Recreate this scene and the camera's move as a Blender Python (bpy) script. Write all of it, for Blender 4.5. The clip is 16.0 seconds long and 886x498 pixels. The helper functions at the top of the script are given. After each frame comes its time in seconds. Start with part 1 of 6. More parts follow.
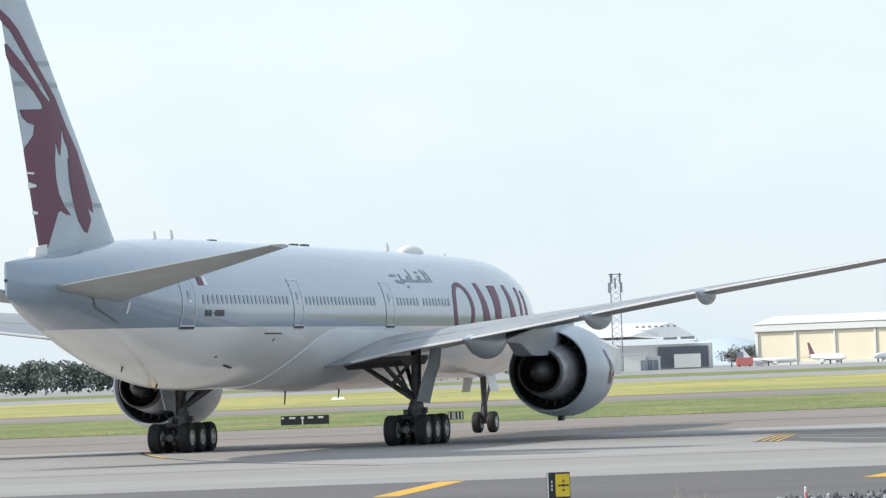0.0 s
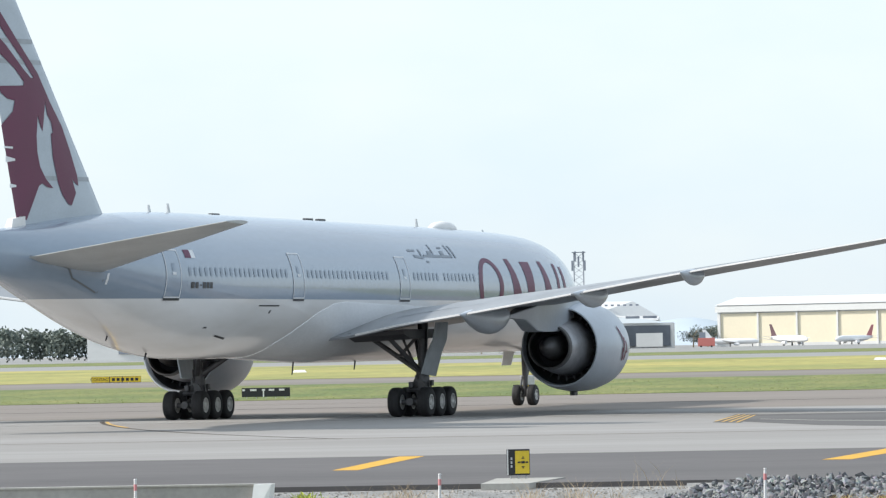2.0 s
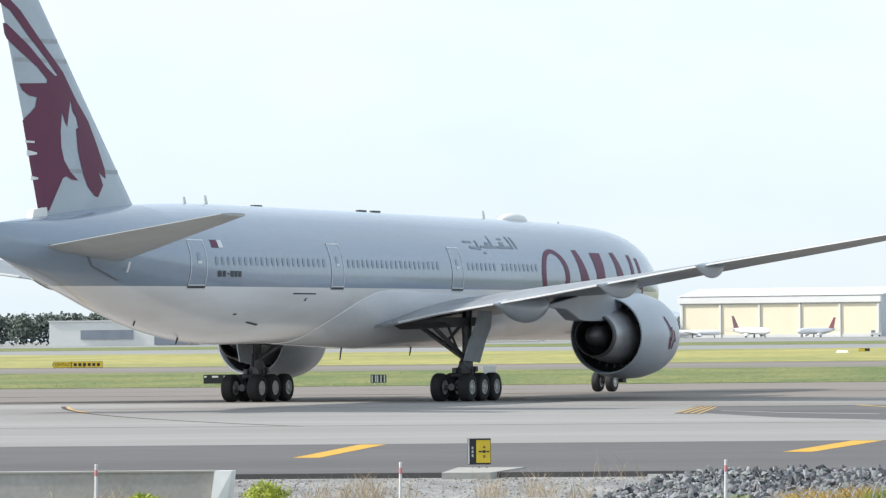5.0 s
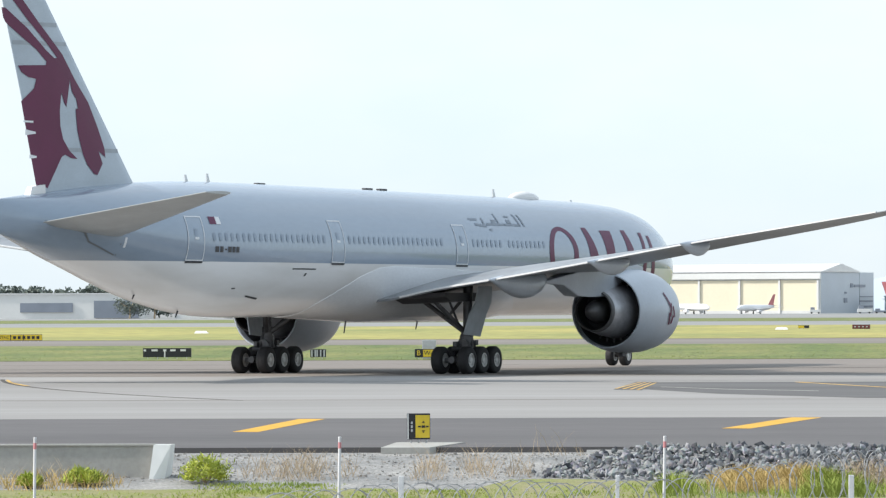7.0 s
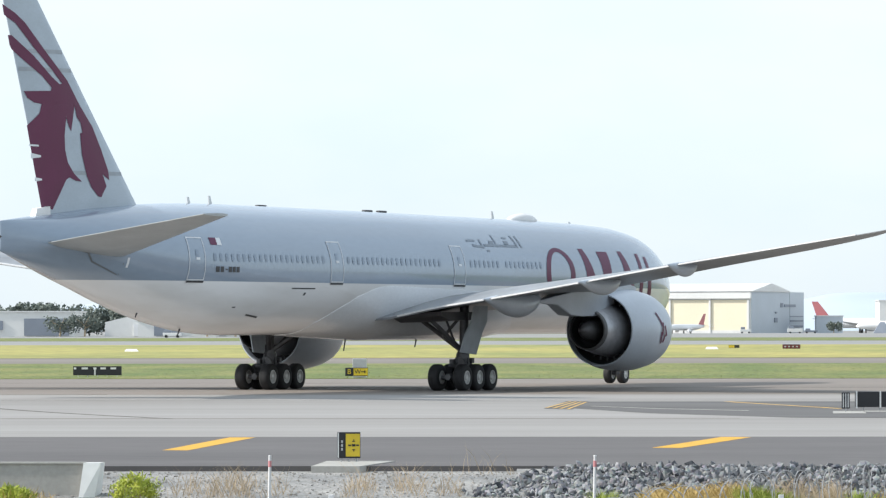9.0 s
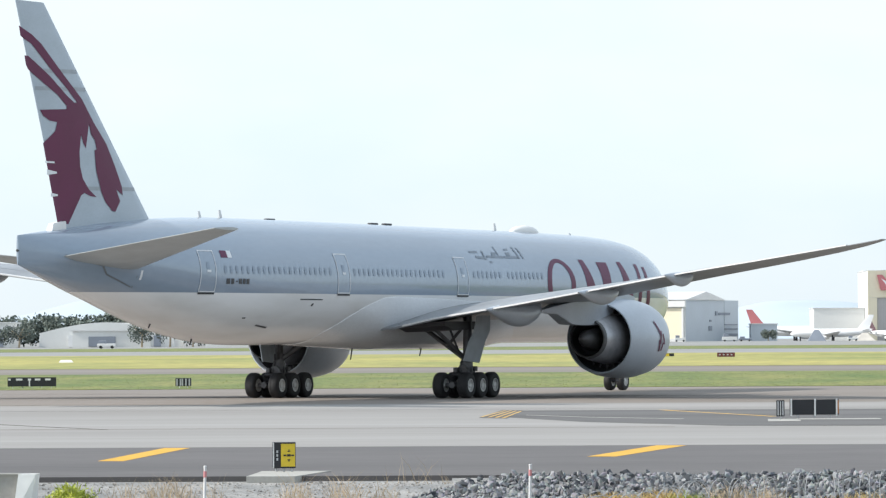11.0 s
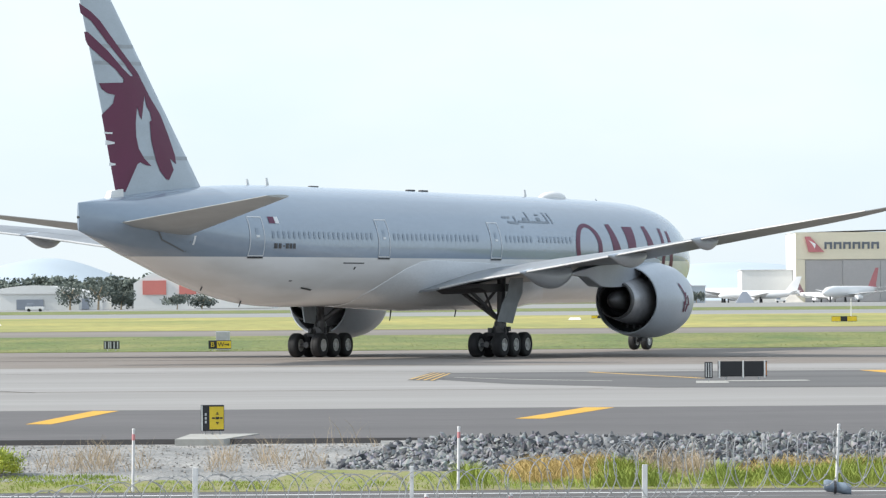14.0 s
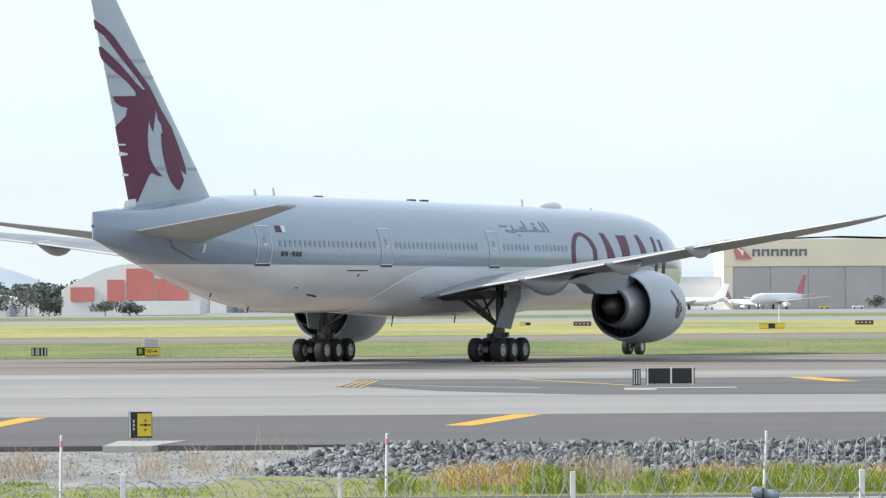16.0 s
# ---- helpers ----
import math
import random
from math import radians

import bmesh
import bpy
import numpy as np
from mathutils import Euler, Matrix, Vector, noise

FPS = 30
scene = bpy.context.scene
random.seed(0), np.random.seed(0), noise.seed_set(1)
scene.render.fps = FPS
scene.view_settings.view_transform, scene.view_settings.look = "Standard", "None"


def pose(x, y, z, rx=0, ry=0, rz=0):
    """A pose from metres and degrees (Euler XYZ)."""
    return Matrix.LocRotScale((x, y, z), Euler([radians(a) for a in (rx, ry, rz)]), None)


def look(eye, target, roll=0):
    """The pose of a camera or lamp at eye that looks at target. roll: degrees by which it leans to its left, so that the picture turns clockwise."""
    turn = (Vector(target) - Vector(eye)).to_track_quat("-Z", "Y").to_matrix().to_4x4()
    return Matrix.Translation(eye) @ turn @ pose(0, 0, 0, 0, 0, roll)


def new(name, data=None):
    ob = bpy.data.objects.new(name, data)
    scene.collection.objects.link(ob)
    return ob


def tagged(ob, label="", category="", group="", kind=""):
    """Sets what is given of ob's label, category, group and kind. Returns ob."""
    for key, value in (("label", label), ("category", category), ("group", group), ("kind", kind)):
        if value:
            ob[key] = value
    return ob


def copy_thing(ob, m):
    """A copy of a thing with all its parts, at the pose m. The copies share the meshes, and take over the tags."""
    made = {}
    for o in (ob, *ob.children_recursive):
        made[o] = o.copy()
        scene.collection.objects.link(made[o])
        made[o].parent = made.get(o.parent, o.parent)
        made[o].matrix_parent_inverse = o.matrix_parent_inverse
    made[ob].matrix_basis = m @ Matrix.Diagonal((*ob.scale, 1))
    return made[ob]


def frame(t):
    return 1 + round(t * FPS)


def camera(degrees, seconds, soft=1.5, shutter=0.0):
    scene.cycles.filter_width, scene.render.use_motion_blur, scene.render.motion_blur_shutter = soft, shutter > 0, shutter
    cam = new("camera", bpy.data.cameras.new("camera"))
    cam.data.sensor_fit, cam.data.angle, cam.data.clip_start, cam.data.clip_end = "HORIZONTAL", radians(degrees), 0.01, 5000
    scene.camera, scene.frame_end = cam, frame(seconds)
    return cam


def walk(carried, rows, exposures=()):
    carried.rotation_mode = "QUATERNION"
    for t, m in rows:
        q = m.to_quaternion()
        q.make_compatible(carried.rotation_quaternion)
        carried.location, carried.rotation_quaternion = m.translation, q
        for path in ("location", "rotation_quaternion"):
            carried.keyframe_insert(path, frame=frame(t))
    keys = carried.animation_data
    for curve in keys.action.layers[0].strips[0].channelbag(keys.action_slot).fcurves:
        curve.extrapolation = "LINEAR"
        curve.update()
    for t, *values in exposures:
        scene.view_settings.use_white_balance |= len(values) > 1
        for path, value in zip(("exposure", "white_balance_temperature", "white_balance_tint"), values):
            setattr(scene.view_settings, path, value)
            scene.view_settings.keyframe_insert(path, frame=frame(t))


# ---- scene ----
from mathutils import geometry

EYE = (0.0, 0.0, 3.151)


def aim(yaw, pitch, roll):
    yaw, pitch = radians(yaw), radians(pitch)
    way = Vector((math.sin(yaw) * math.cos(pitch), math.cos(yaw) * math.cos(pitch), math.sin(pitch)))
    return look(EYE, Vector(EYE) + way * 100.0, -roll)


# seconds, yaw to the right, pitch, roll, in degrees
CAM = [
    (0, -4.436, 1.473, 2.166),
    (0.5, -4.238, 1.277, 1.594),
    (1, -4.055, 1.102, 1.352),
    (1.5, -4.104, 1.013, 1.330),
    (2, -4.013, 1.164, 1.106),
    (2.5, -4.005, 1.272, 1.029),
    (3, -3.843, 1.295, 1.099),
    (3.5, -3.693, 1.353, 0.932),
    (4, -3.650, 1.333, 0.683),
    (4.5, -3.640, 1.189, 0.559),
    (7, -2.863, 0.719, 0.221),
    (7.5, -2.559, 0.790, 0.050),
    (8, -2.350, 0.865, 0.060),
    (8.5, -2.229, 0.907, 0.134),
    (9, -2.035, 0.942, 0.072),
    (9.5, -1.965, 0.980, 0.137),
    (10, -1.706, 1.055, 0.240),
    (12.5, -1.009, 1.020, 0.276),
    (13, -0.953, 0.912, 0.319),
    (13.5, -0.704, 0.704, 0.471),
    (14, -0.396, 0.598, 0.410),
    (14.5, 0.006, 0.565, 0.365),
    (15, 0.103, 0.555, 0.384),
    (15.5, 0.303, 0.597, 0.414),
    (16, 0.462, 0.675, 0.380),
]
TAXI = [
    (0, -23.25, 212.74, 78.55),
    (0.5, -22.88, 214.16, 77.51),
    (1, -22.49, 215.60, 76.52),
    (1.5, -22.05, 217.08, 75.55),
    (2, -21.59, 218.59, 74.59),
    (2.5, -21.09, 220.13, 73.68),
    (3, -20.59, 221.69, 72.81),
    (3.5, -20.04, 223.28, 71.99),
    (4, -19.49, 224.88, 71.21),
    (4.5, -18.88, 226.55, 70.47),
    (7, -15.62, 235.92, 67.26),
    (7.5, -14.88, 237.72, 66.85),
    (8, -14.13, 239.51, 66.47),
    (8.5, -13.35, 241.30, 66.18),
    (9, -12.58, 243.08, 65.92),
    (9.5, -11.75, 244.87, 65.69),
    (10, -10.95, 246.65, 65.43),
    (12.5, -6.48, 256.03, 64.70),
    (13, -5.59, 257.96, 64.56),
    (13.5, -4.62, 259.89, 64.42),
    (14, -3.67, 261.82, 64.25),
    (14.5, -2.69, 263.77, 64.10),
    (15, -1.72, 265.72, 63.94),
    (15.5, -0.68, 267.68, 63.78),
    (16, 0.32, 269.66, 63.60),
]

cam = camera(10.565, 16.0, soft=1.3)
walk(cam, [(t, aim(y, p, r)) for t, y, p, r in CAM], [(0, 0.66), (2, 0.70), (4, 0.73), (7, 0.75), (16, 0.75)])

# ---- light ----
SUN_EL, SUN_AZ = 36.0, -96.0   # azimuth clockwise from +Y
world = bpy.data.worlds.new("world")
scene.world = world
world.use_nodes = True
wn = world.node_tree.nodes
sky = wn.new("ShaderNodeTexSky")
sky.sky_type = "NISHITA"
sky.sun_disc = False
sky.sun_elevation = radians(SUN_EL)
sky.sun_rotation = radians(SUN_AZ)
sky.air_density, sky.dust_density, sky.ozone_density = 1.0, 1.0, 1.5
wn["Background"].inputs[1].default_value = 0.15
haze = wn.new("ShaderNodeMix")   # a bright, thin overcast lies over the clear sky
haze.data_type = "RGBA"
haze.inputs["Factor"].default_value = 0.82
cloud = wn.new("ShaderNodeTexNoise")   # thin, uneven cloud sheet
cloud.inputs["Scale"].default_value, cloud.inputs["Detail"].default_value = 9.0, 5.0
veil = wn.new("ShaderNodeMapping")
veil.inputs["Scale"].default_value = (1.0, 1.0, 2.4)
where = wn.new("ShaderNodeTexCoord")
world.node_tree.links.new(where.outputs["Generated"], veil.inputs["Vector"])
world.node_tree.links.new(veil.outputs[0], cloud.inputs["Vector"])
tone = wn.new("ShaderNodeValToRGB")
tone.color_ramp.elements[0].position, tone.color_ramp.elements[1].position = 0.34, 0.66
tone.color_ramp.elements[0].color, tone.color_ramp.elements[1].color = (0.74, 0.875, 1.0, 1), (0.86, 0.945, 1.0, 1)
world.node_tree.links.new(cloud.outputs["Fac"], tone.inputs["Fac"])
bright = wn.new("ShaderNodeVectorMath")
bright.operation = "SCALE"
bright.inputs["Scale"].default_value = 4.3
world.node_tree.links.new(tone.outputs[0], bright.inputs[0])
world.node_tree.links.new(bright.outputs[0], haze.inputs["B"])
world.node_tree.links.new(sky.outputs[0], haze.inputs["A"])
world.node_tree.links.new(haze.outputs["Result"], wn["Background"].inputs[0])
sun = new("sun", bpy.data.lights.new("sun", "SUN"))
sun.data.energy, sun.data.angle, sun.data.color = 3.25, radians(2.5), (1.0, 0.955, 0.89)
sun.matrix_world = look((0, 0, 0), (-math.sin(radians(SUN_AZ)) * math.cos(radians(SUN_EL)),
                                    -math.cos(radians(SUN_AZ)) * math.cos(radians(SUN_EL)), -math.sin(radians(SUN_EL))))


# ---- materials ----
def material(name, color, rough=0.5, metal=0.0, vary=0.12, scale=3.0, fine=0.0, bump=0.0, stretch=(1, 1, 1), second=None, spots=0.5):
    """Procedural surface: a base colour varied at two scales, with optional blend to a second colour and relief."""
    m = bpy.data.materials.new(name)
    m.use_nodes = True
    nt = m.node_tree
    n, l = nt.nodes, nt.links
    b = n["Principled BSDF"]
    b.inputs["Roughness"].default_value = rough
    b.inputs["Metallic"].default_value = metal
    tc = n.new("ShaderNodeTexCoord")
    mp = n.new("ShaderNodeMapping")
    mp.inputs["Scale"].default_value = stretch
    l.new(tc.outputs["Object"], mp.inputs["Vector"])
    big = n.new("ShaderNodeTexNoise")
    big.inputs["Scale"].default_value = 1.0 / scale
    big.inputs["Detail"].default_value = 5
    l.new(mp.outputs[0], big.inputs["Vector"])
    ramp = n.new("ShaderNodeValToRGB")
    c2 = second or tuple(c * (1 - 2 * vary) for c in color)
    ramp.color_ramp.elements[0].position = max(0.0, spots - 0.2)
    ramp.color_ramp.elements[1].position = min(1.0, spots + 0.2)
    ramp.color_ramp.elements[0].color = (*c2, 1)
    ramp.color_ramp.elements[1].color = (*color, 1)
    l.new(big.outputs["Fac"], ramp.inputs["Fac"])
    out = ramp.outputs[0]
    if fine > 0:
        small = n.new("ShaderNodeTexNoise")
        small.inputs["Scale"].default_value = 14.0 / scale
        small.inputs["Detail"].default_value = 6
        l.new(mp.outputs[0], small.inputs["Vector"])
        mix = n.new("ShaderNodeMix")
        mix.data_type, mix.blend_type = "RGBA", "MULTIPLY"
        mix.inputs["Factor"].default_value = fine
        l.new(out, mix.inputs["A"])
        gain = n.new("ShaderNodeValToRGB")
        gain.color_ramp.elements[0].position, gain.color_ramp.elements[1].position = 0.3, 0.7
        gain.color_ramp.elements[0].color = (0.3, 0.3, 0.3, 1)
        l.new(small.outputs["Fac"], gain.inputs["Fac"])
        l.new(gain.outputs[0], mix.inputs["B"])
        out = mix.outputs["Result"]
        if bump > 0:
            bp = n.new("ShaderNodeBump")
            bp.inputs["Strength"].default_value = bump
            bp.inputs["Distance"].default_value = 0.05
            l.new(small.outputs["Fac"], bp.inputs["Height"])
            l.new(bp.outputs[0], b.inputs["Normal"])
    l.new(out, b.inputs["Base Color"])
    return m


def fuselage_paint():
    """Pale grey above, white below the belly line, with faint dirt streaks along the airflow."""
    m = material("fuselage_paint", (0.268, 0.335, 0.418), 0.2, 0.0, 0.06, 3.0, 0.08, 0.0, (0.25, 1, 1))
    nt = m.node_tree
    n, l = nt.nodes, nt.links
    b = n["Principled BSDF"]
    grey = b.inputs["Base Color"].links[0].from_socket
    tc = n.new("ShaderNodeTexCoord")
    sep = n.new("ShaderNodeSeparateXYZ")
    l.new(tc.outputs["Object"], sep.inputs[0])
    step = n.new("ShaderNodeMapRange")
    step.inputs["From Min"].default_value, step.inputs["From Max"].default_value = 5.32, 5.34
    l.new(sep.outputs["Z"], step.inputs["Value"])
    dirt = n.new("ShaderNodeTexNoise")
    dirt.inputs["Scale"].default_value = 0.5
    dirt.inputs["Detail"].default_value = 7
    mp = n.new("ShaderNodeMapping")
    mp.inputs["Scale"].default_value = (0.3, 1, 1.6)
    l.new(tc.outputs["Object"], mp.inputs["Vector"])
    l.new(mp.outputs[0], dirt.inputs["Vector"])
    white = n.new("ShaderNodeValToRGB")
    white.color_ramp.elements[0].position, white.color_ramp.elements[1].position = 0.25, 0.6
    white.color_ramp.elements[0].color, white.color_ramp.elements[1].color = (0.70, 0.69, 0.67, 1), (0.86, 0.86, 0.86, 1)
    l.new(dirt.outputs["Fac"], white.inputs["Fac"])
    mix = n.new("ShaderNodeMix")
    mix.data_type = "RGBA"
    l.new(step.outputs[0], mix.inputs["Factor"])
    l.new(white.outputs[0], mix.inputs["A"])
    l.new(grey, mix.inputs["B"])
    l.new(mix.outputs["Result"], b.inputs["Base Color"])
    b.inputs["Coat Weight"].default_value = 0.6
    b.inputs["Coat Roughness"].default_value = 0.06
    return m


FUS = fuselage_paint()
# hull white lifted and blued: reflected sky light is put into this paint
FAIRING = material("fairing_skylit_white", (0.86, 0.88, 0.90), 0.22, 0.0, 0.05, 1.5, 0.1, 0.0, (0.4, 1, 1))
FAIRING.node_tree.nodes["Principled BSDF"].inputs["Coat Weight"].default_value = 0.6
GREY = material("light_grey_paint", (0.47, 0.52, 0.58), 0.32, 0.0, 0.06, 2.0, 0.1)
FIN = material("fin_paint", (0.41, 0.475, 0.54), 0.3, 0.0, 0.06, 2.5, 0.1, 0, (1, 1, 2.5))
WINGM = material("wing_grey", (0.29, 0.305, 0.325), 0.38, 0.1, 0.12, 1.6, 0.2, 0, (0.3, 1, 1))
STABM = material("tailplane_grey", (0.42, 0.44, 0.445), 0.4, 0.05, 0.10, 1.2, 0.15)
WHITE = material("white_paint", (0.74, 0.74, 0.73), 0.35, 0.0, 0.06, 2.0, 0.1)
MAROON = material("burgundy_paint", (0.116, 0.010, 0.056), 0.4, 0.0, 0.06, 1.5, 0.08)
MAROON.node_tree.nodes["Principled BSDF"].inputs["Specular IOR Level"].default_value = 0.3
TITLE_GREY = material("slate_lettering", (0.19, 0.23, 0.28), 0.4, 0.0, 0.05, 1.0)
OUTLINE = material("door_outline_white", (0.72, 0.74, 0.76), 0.4, 0.0, 0.05, 1.0)
DARK = material("dark_sill", (0.05, 0.05, 0.055), 0.5, 0.0, 0.1, 0.5)
WINDOW = material("cabin_window", (0.24, 0.3, 0.38), 0.2, 0.0, 0.1, 0.4)
RUBBER = material("tyre_rubber", (0.022, 0.022, 0.024), 0.75, 0.0, 0.15, 0.4, 0.2, 0.1)
RIM = material("wheel_rim", (0.60, 0.60, 0.59), 0.4, 0.5, 0.1, 0.3)
GEARM = material("gear_steel", (0.12, 0.12, 0.125), 0.45, 0.3, 0.2, 0.4, 0.2)
GEARW = material("gear_grey", (0.42, 0.46, 0.49), 0.45, 0.1, 0.1, 0.6, 0.1)
EXHAUST = material("exhaust_metal", (0.52, 0.53, 0.56), 0.38, 0.55, 0.15, 0.4, 0.15)
# one near-black for duct interiors, fan face, hoses and tail exhaust
NEARBLACK = material("near_black", (0.022, 0.023, 0.027), 0.7, 0.0, 0.2, 0.4)
ASPHALT = material("asphalt", (0.126, 0.118, 0.117), 0.85, 0.0, 0.12, 6.0, 0.35, 0.2, (0.25, 1, 1))
CONCRETE = material("taxiway_concrete", (0.315, 0.304, 0.292), 0.8, 0.0, 0.10, 14.0, 0.22, 0.1, (0.10, 1, 1), (0.215, 0.202, 0.188), 0.45)
SHOULDER = material("worn_shoulder", (0.235, 0.205, 0.18), 0.85, 0.0, 0.14, 22.0, 0.2, 0.1, (0.10, 1, 1), (0.185, 0.16, 0.14))
FARPAVE = material("brown_pavement", (0.235, 0.21, 0.185), 0.85, 0.0, 0.12, 30.0, 0.3, 0, (0.1, 1, 1), (0.18, 0.155, 0.135))
PALEPAVE = material("far_pavement", (0.30, 0.30, 0.29), 0.85, 0.0, 0.12, 20.0, 0.2, 0, (0.12, 1, 1))
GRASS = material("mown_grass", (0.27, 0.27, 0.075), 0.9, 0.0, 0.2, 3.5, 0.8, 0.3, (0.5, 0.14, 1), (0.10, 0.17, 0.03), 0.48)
GRASSYELLOW = material("yellow_green_grass", (0.48, 0.41, 0.12), 0.9, 0.0, 0.2, 16.0, 0.55, 0.3, (0.5, 0.16, 1), (0.24, 0.27, 0.075))
GRAVEL = material("gravel_bank", (0.42, 0.41, 0.39), 0.9, 0.0, 0.15, 1.1, 0.7, 0.9, (1, 1, 1), (0.23, 0.235, 0.235), 0.47)
YELLOW = material("yellow_marking", (0.70, 0.39, 0.03), 0.75, 0.0, 0.1, 0.8, 0.25)
CEMENT = material("cement", (0.42, 0.41, 0.38), 0.85, 0.0, 0.1, 1.5, 0.2, 0.1)


# ---- mesh helpers ----
def bm_new():
    return bmesh.new()


def mesh_of(name, bm, mat, smooth=False):
    me = bpy.data.meshes.new(name)
    bmesh.ops.recalc_face_normals(bm, faces=bm.faces[:])
    bm.to_mesh(me)
    bm.free()
    me.materials.append(mat)
    if smooth:
        me.polygons.foreach_set("use_smooth", [True] * len(me.polygons))
        me.set_sharp_from_angle(angle=radians(42))
    return me


def part(name, bm, mat, parent, label="", smooth=False):
    ob = new(name, mesh_of(name, bm, mat, smooth))
    ob.parent = parent
    if label:
        tagged(ob, label)
    return ob


def thing(name, bm, mat, label, category, group="", kind="", at=None, smooth=False):
    ob = new(name, mesh_of(name, bm, mat, smooth))
    if at is not None:
        ob.matrix_basis = at
    return tagged(ob, label, category, group, kind)


def empty(name, at, label, category, group="", kind=""):
    ob = new(name)
    ob.empty_display_size = 0.2
    ob.matrix_basis = at
    return tagged(ob, label, category, group, kind)


def box(bm, x0, x1, y0, y1, z0, z1, bevel=0.0):
    r = bmesh.ops.create_cube(bm, size=1.0)
    vs = r["verts"]
    bmesh.ops.transform(bm, verts=vs, matrix=Matrix.Translation(((x0 + x1) / 2, (y0 + y1) / 2, (z0 + z1) / 2)) @ Matrix.Diagonal((x1 - x0, y1 - y0, z1 - z0, 1)))
    if bevel > 0:
        es = list({e for v in vs for e in v.link_edges})
        bmesh.ops.bevel(bm, geom=es, offset=bevel, segments=2, affect="EDGES", profile=0.6)
    return bm


def rod(bm, a, b, r0, r1=None, seg=12):
    a, b = Vector(a), Vector(b)
    d = b - a
    m = Matrix.Translation((a + b) / 2) @ d.to_track_quat("Z", "Y").to_matrix().to_4x4()
    bmesh.ops.create_cone(bm, cap_ends=True, segments=seg, radius1=r0, radius2=r0 if r1 is None else r1, depth=d.length, matrix=m)
    return bm


def loft(bm, rings, closed=True, cap0=True, cap1=True):
    vr = [[bm.verts.new(p) for p in ring] for ring in rings]
    n = len(vr[0])
    for a, b in zip(vr, vr[1:]):
        for i in range(n if closed else n - 1):
            j = (i + 1) % n
            bm.faces.new((a[i], a[j], b[j], b[i]))
    if cap0:
        bm.faces.new(vr[0][::-1])
    if cap1:
        bm.faces.new(vr[-1])
    return bm


def lathe(bm, profile, centre, axis="x", seg=40, cap0=False, cap1=False):
    rings = []
    for a, r in profile:
        ring = []
        for k in range(seg):
            w = 2 * math.pi * k / seg
            c, s = r * math.cos(w), r * math.sin(w)
            p = {"x": (a, c, s), "y": (c, a, s), "z": (c, s, a)}[axis]
            ring.append(tuple(p[i] + centre[i] for i in range(3)))
        rings.append(ring)
    return loft(bm, rings, True, cap0, cap1)


def interp(rows, x):
    """Piecewise cubic through the rows (descending or ascending first column)."""
    xs = [r[0] for r in rows]
    if xs[0] > xs[-1]:
        rows = rows[::-1]
        xs = xs[::-1]
    x = min(max(x, xs[0]), xs[-1])
    k = 0
    while k < len(xs) - 2 and x > xs[k + 1]:
        k += 1
    out = []
    for c in range(1, len(rows[0])):
        p1, p2 = rows[k][c], rows[k + 1][c]
        hgap = xs[k + 1] - xs[k]
        d = (p2 - p1) / hgap
        m1 = d if k == 0 else 0.5 * (d + (p1 - rows[k - 1][c]) / (xs[k] - xs[k - 1]))
        m2 = d if k == len(xs) - 2 else 0.5 * (d + (rows[k + 2][c] - p2) / (xs[k + 2] - xs[k + 1]))
        if d == 0:
            m1 = m2 = 0
        u = (x - xs[k]) / hgap
        out.append((2 * u ** 3 - 3 * u * u + 1) * p1 + (u ** 3 - 2 * u * u + u) * hgap * m1 + (-2 * u ** 3 + 3 * u * u) * p2 + (u ** 3 - u * u) * hgap * m2)
    return out


# ---- ground: one sheet to the horizon, with the bank falling towards the viewer ----
PROFILE = [(-60, 1.3), (20, 1.2), (45, -1.2), (70, -1.45), (90, -1.0), (97.5, -0.95), (99, -0.93), (103, -0.58), (107.6, -0.17), (108.3, -0.13)]


def ground_z(y):
    if y >= 108.3:
        return -0.13
    for (a, za), (b, zb) in zip(PROFILE, PROFILE[1:]):
        if a <= y <= b:
            return za + (zb - za) * (y - a) / (b - a)
    return PROFILE[0][1]


def build_ground():
    bm = bm_new()
    ys = [-400, -60, 20, 45, 70, 90, 97.5, 99, 101, 103, 105, 107.6, 108.3, 109.3, 300, 1000, 4800]
    xs = [-3500, -600, -120] + [-60 + 4 * i for i in range(31)] + [120, 600, 3500]
    grid = []
    for y in ys:
        row = []
        for x in xs:
            z = ground_z(max(y, -60))
            if y > 109:
                z = -0.12
            row.append(bm.verts.new((x, y, z)))
        grid.append(row)
    for a, b in zip(grid, grid[1:]):
        for i in range(len(xs) - 1):
            bm.faces.new((a[i], a[i + 1], b[i + 1], b[i]))
    thing("ground", bm, GRAVEL, "grey-brown gravel and earth bank beside the airfield", "ground", kind="structure")


def slab(name, mat, label, x0, x1, y0, y1, top, low, category="pavement", skew=0.0, cuts=60):
    """A paved or grassed strip with its own thickness; skew: metres by which y grows along x."""
    bm = bm_new()
    rings = []
    for i in range(cuts + 1):
        x = x0 + (x1 - x0) * i / cuts
        s = skew * x
        rings.append([(x, y0 + s, low), (x, y1 + s, low), (x, y1 + s, top), (x, y0 + s, top)])
    loft(bm, rings)
    return thing(name, bm, mat, label, category, kind="structure")


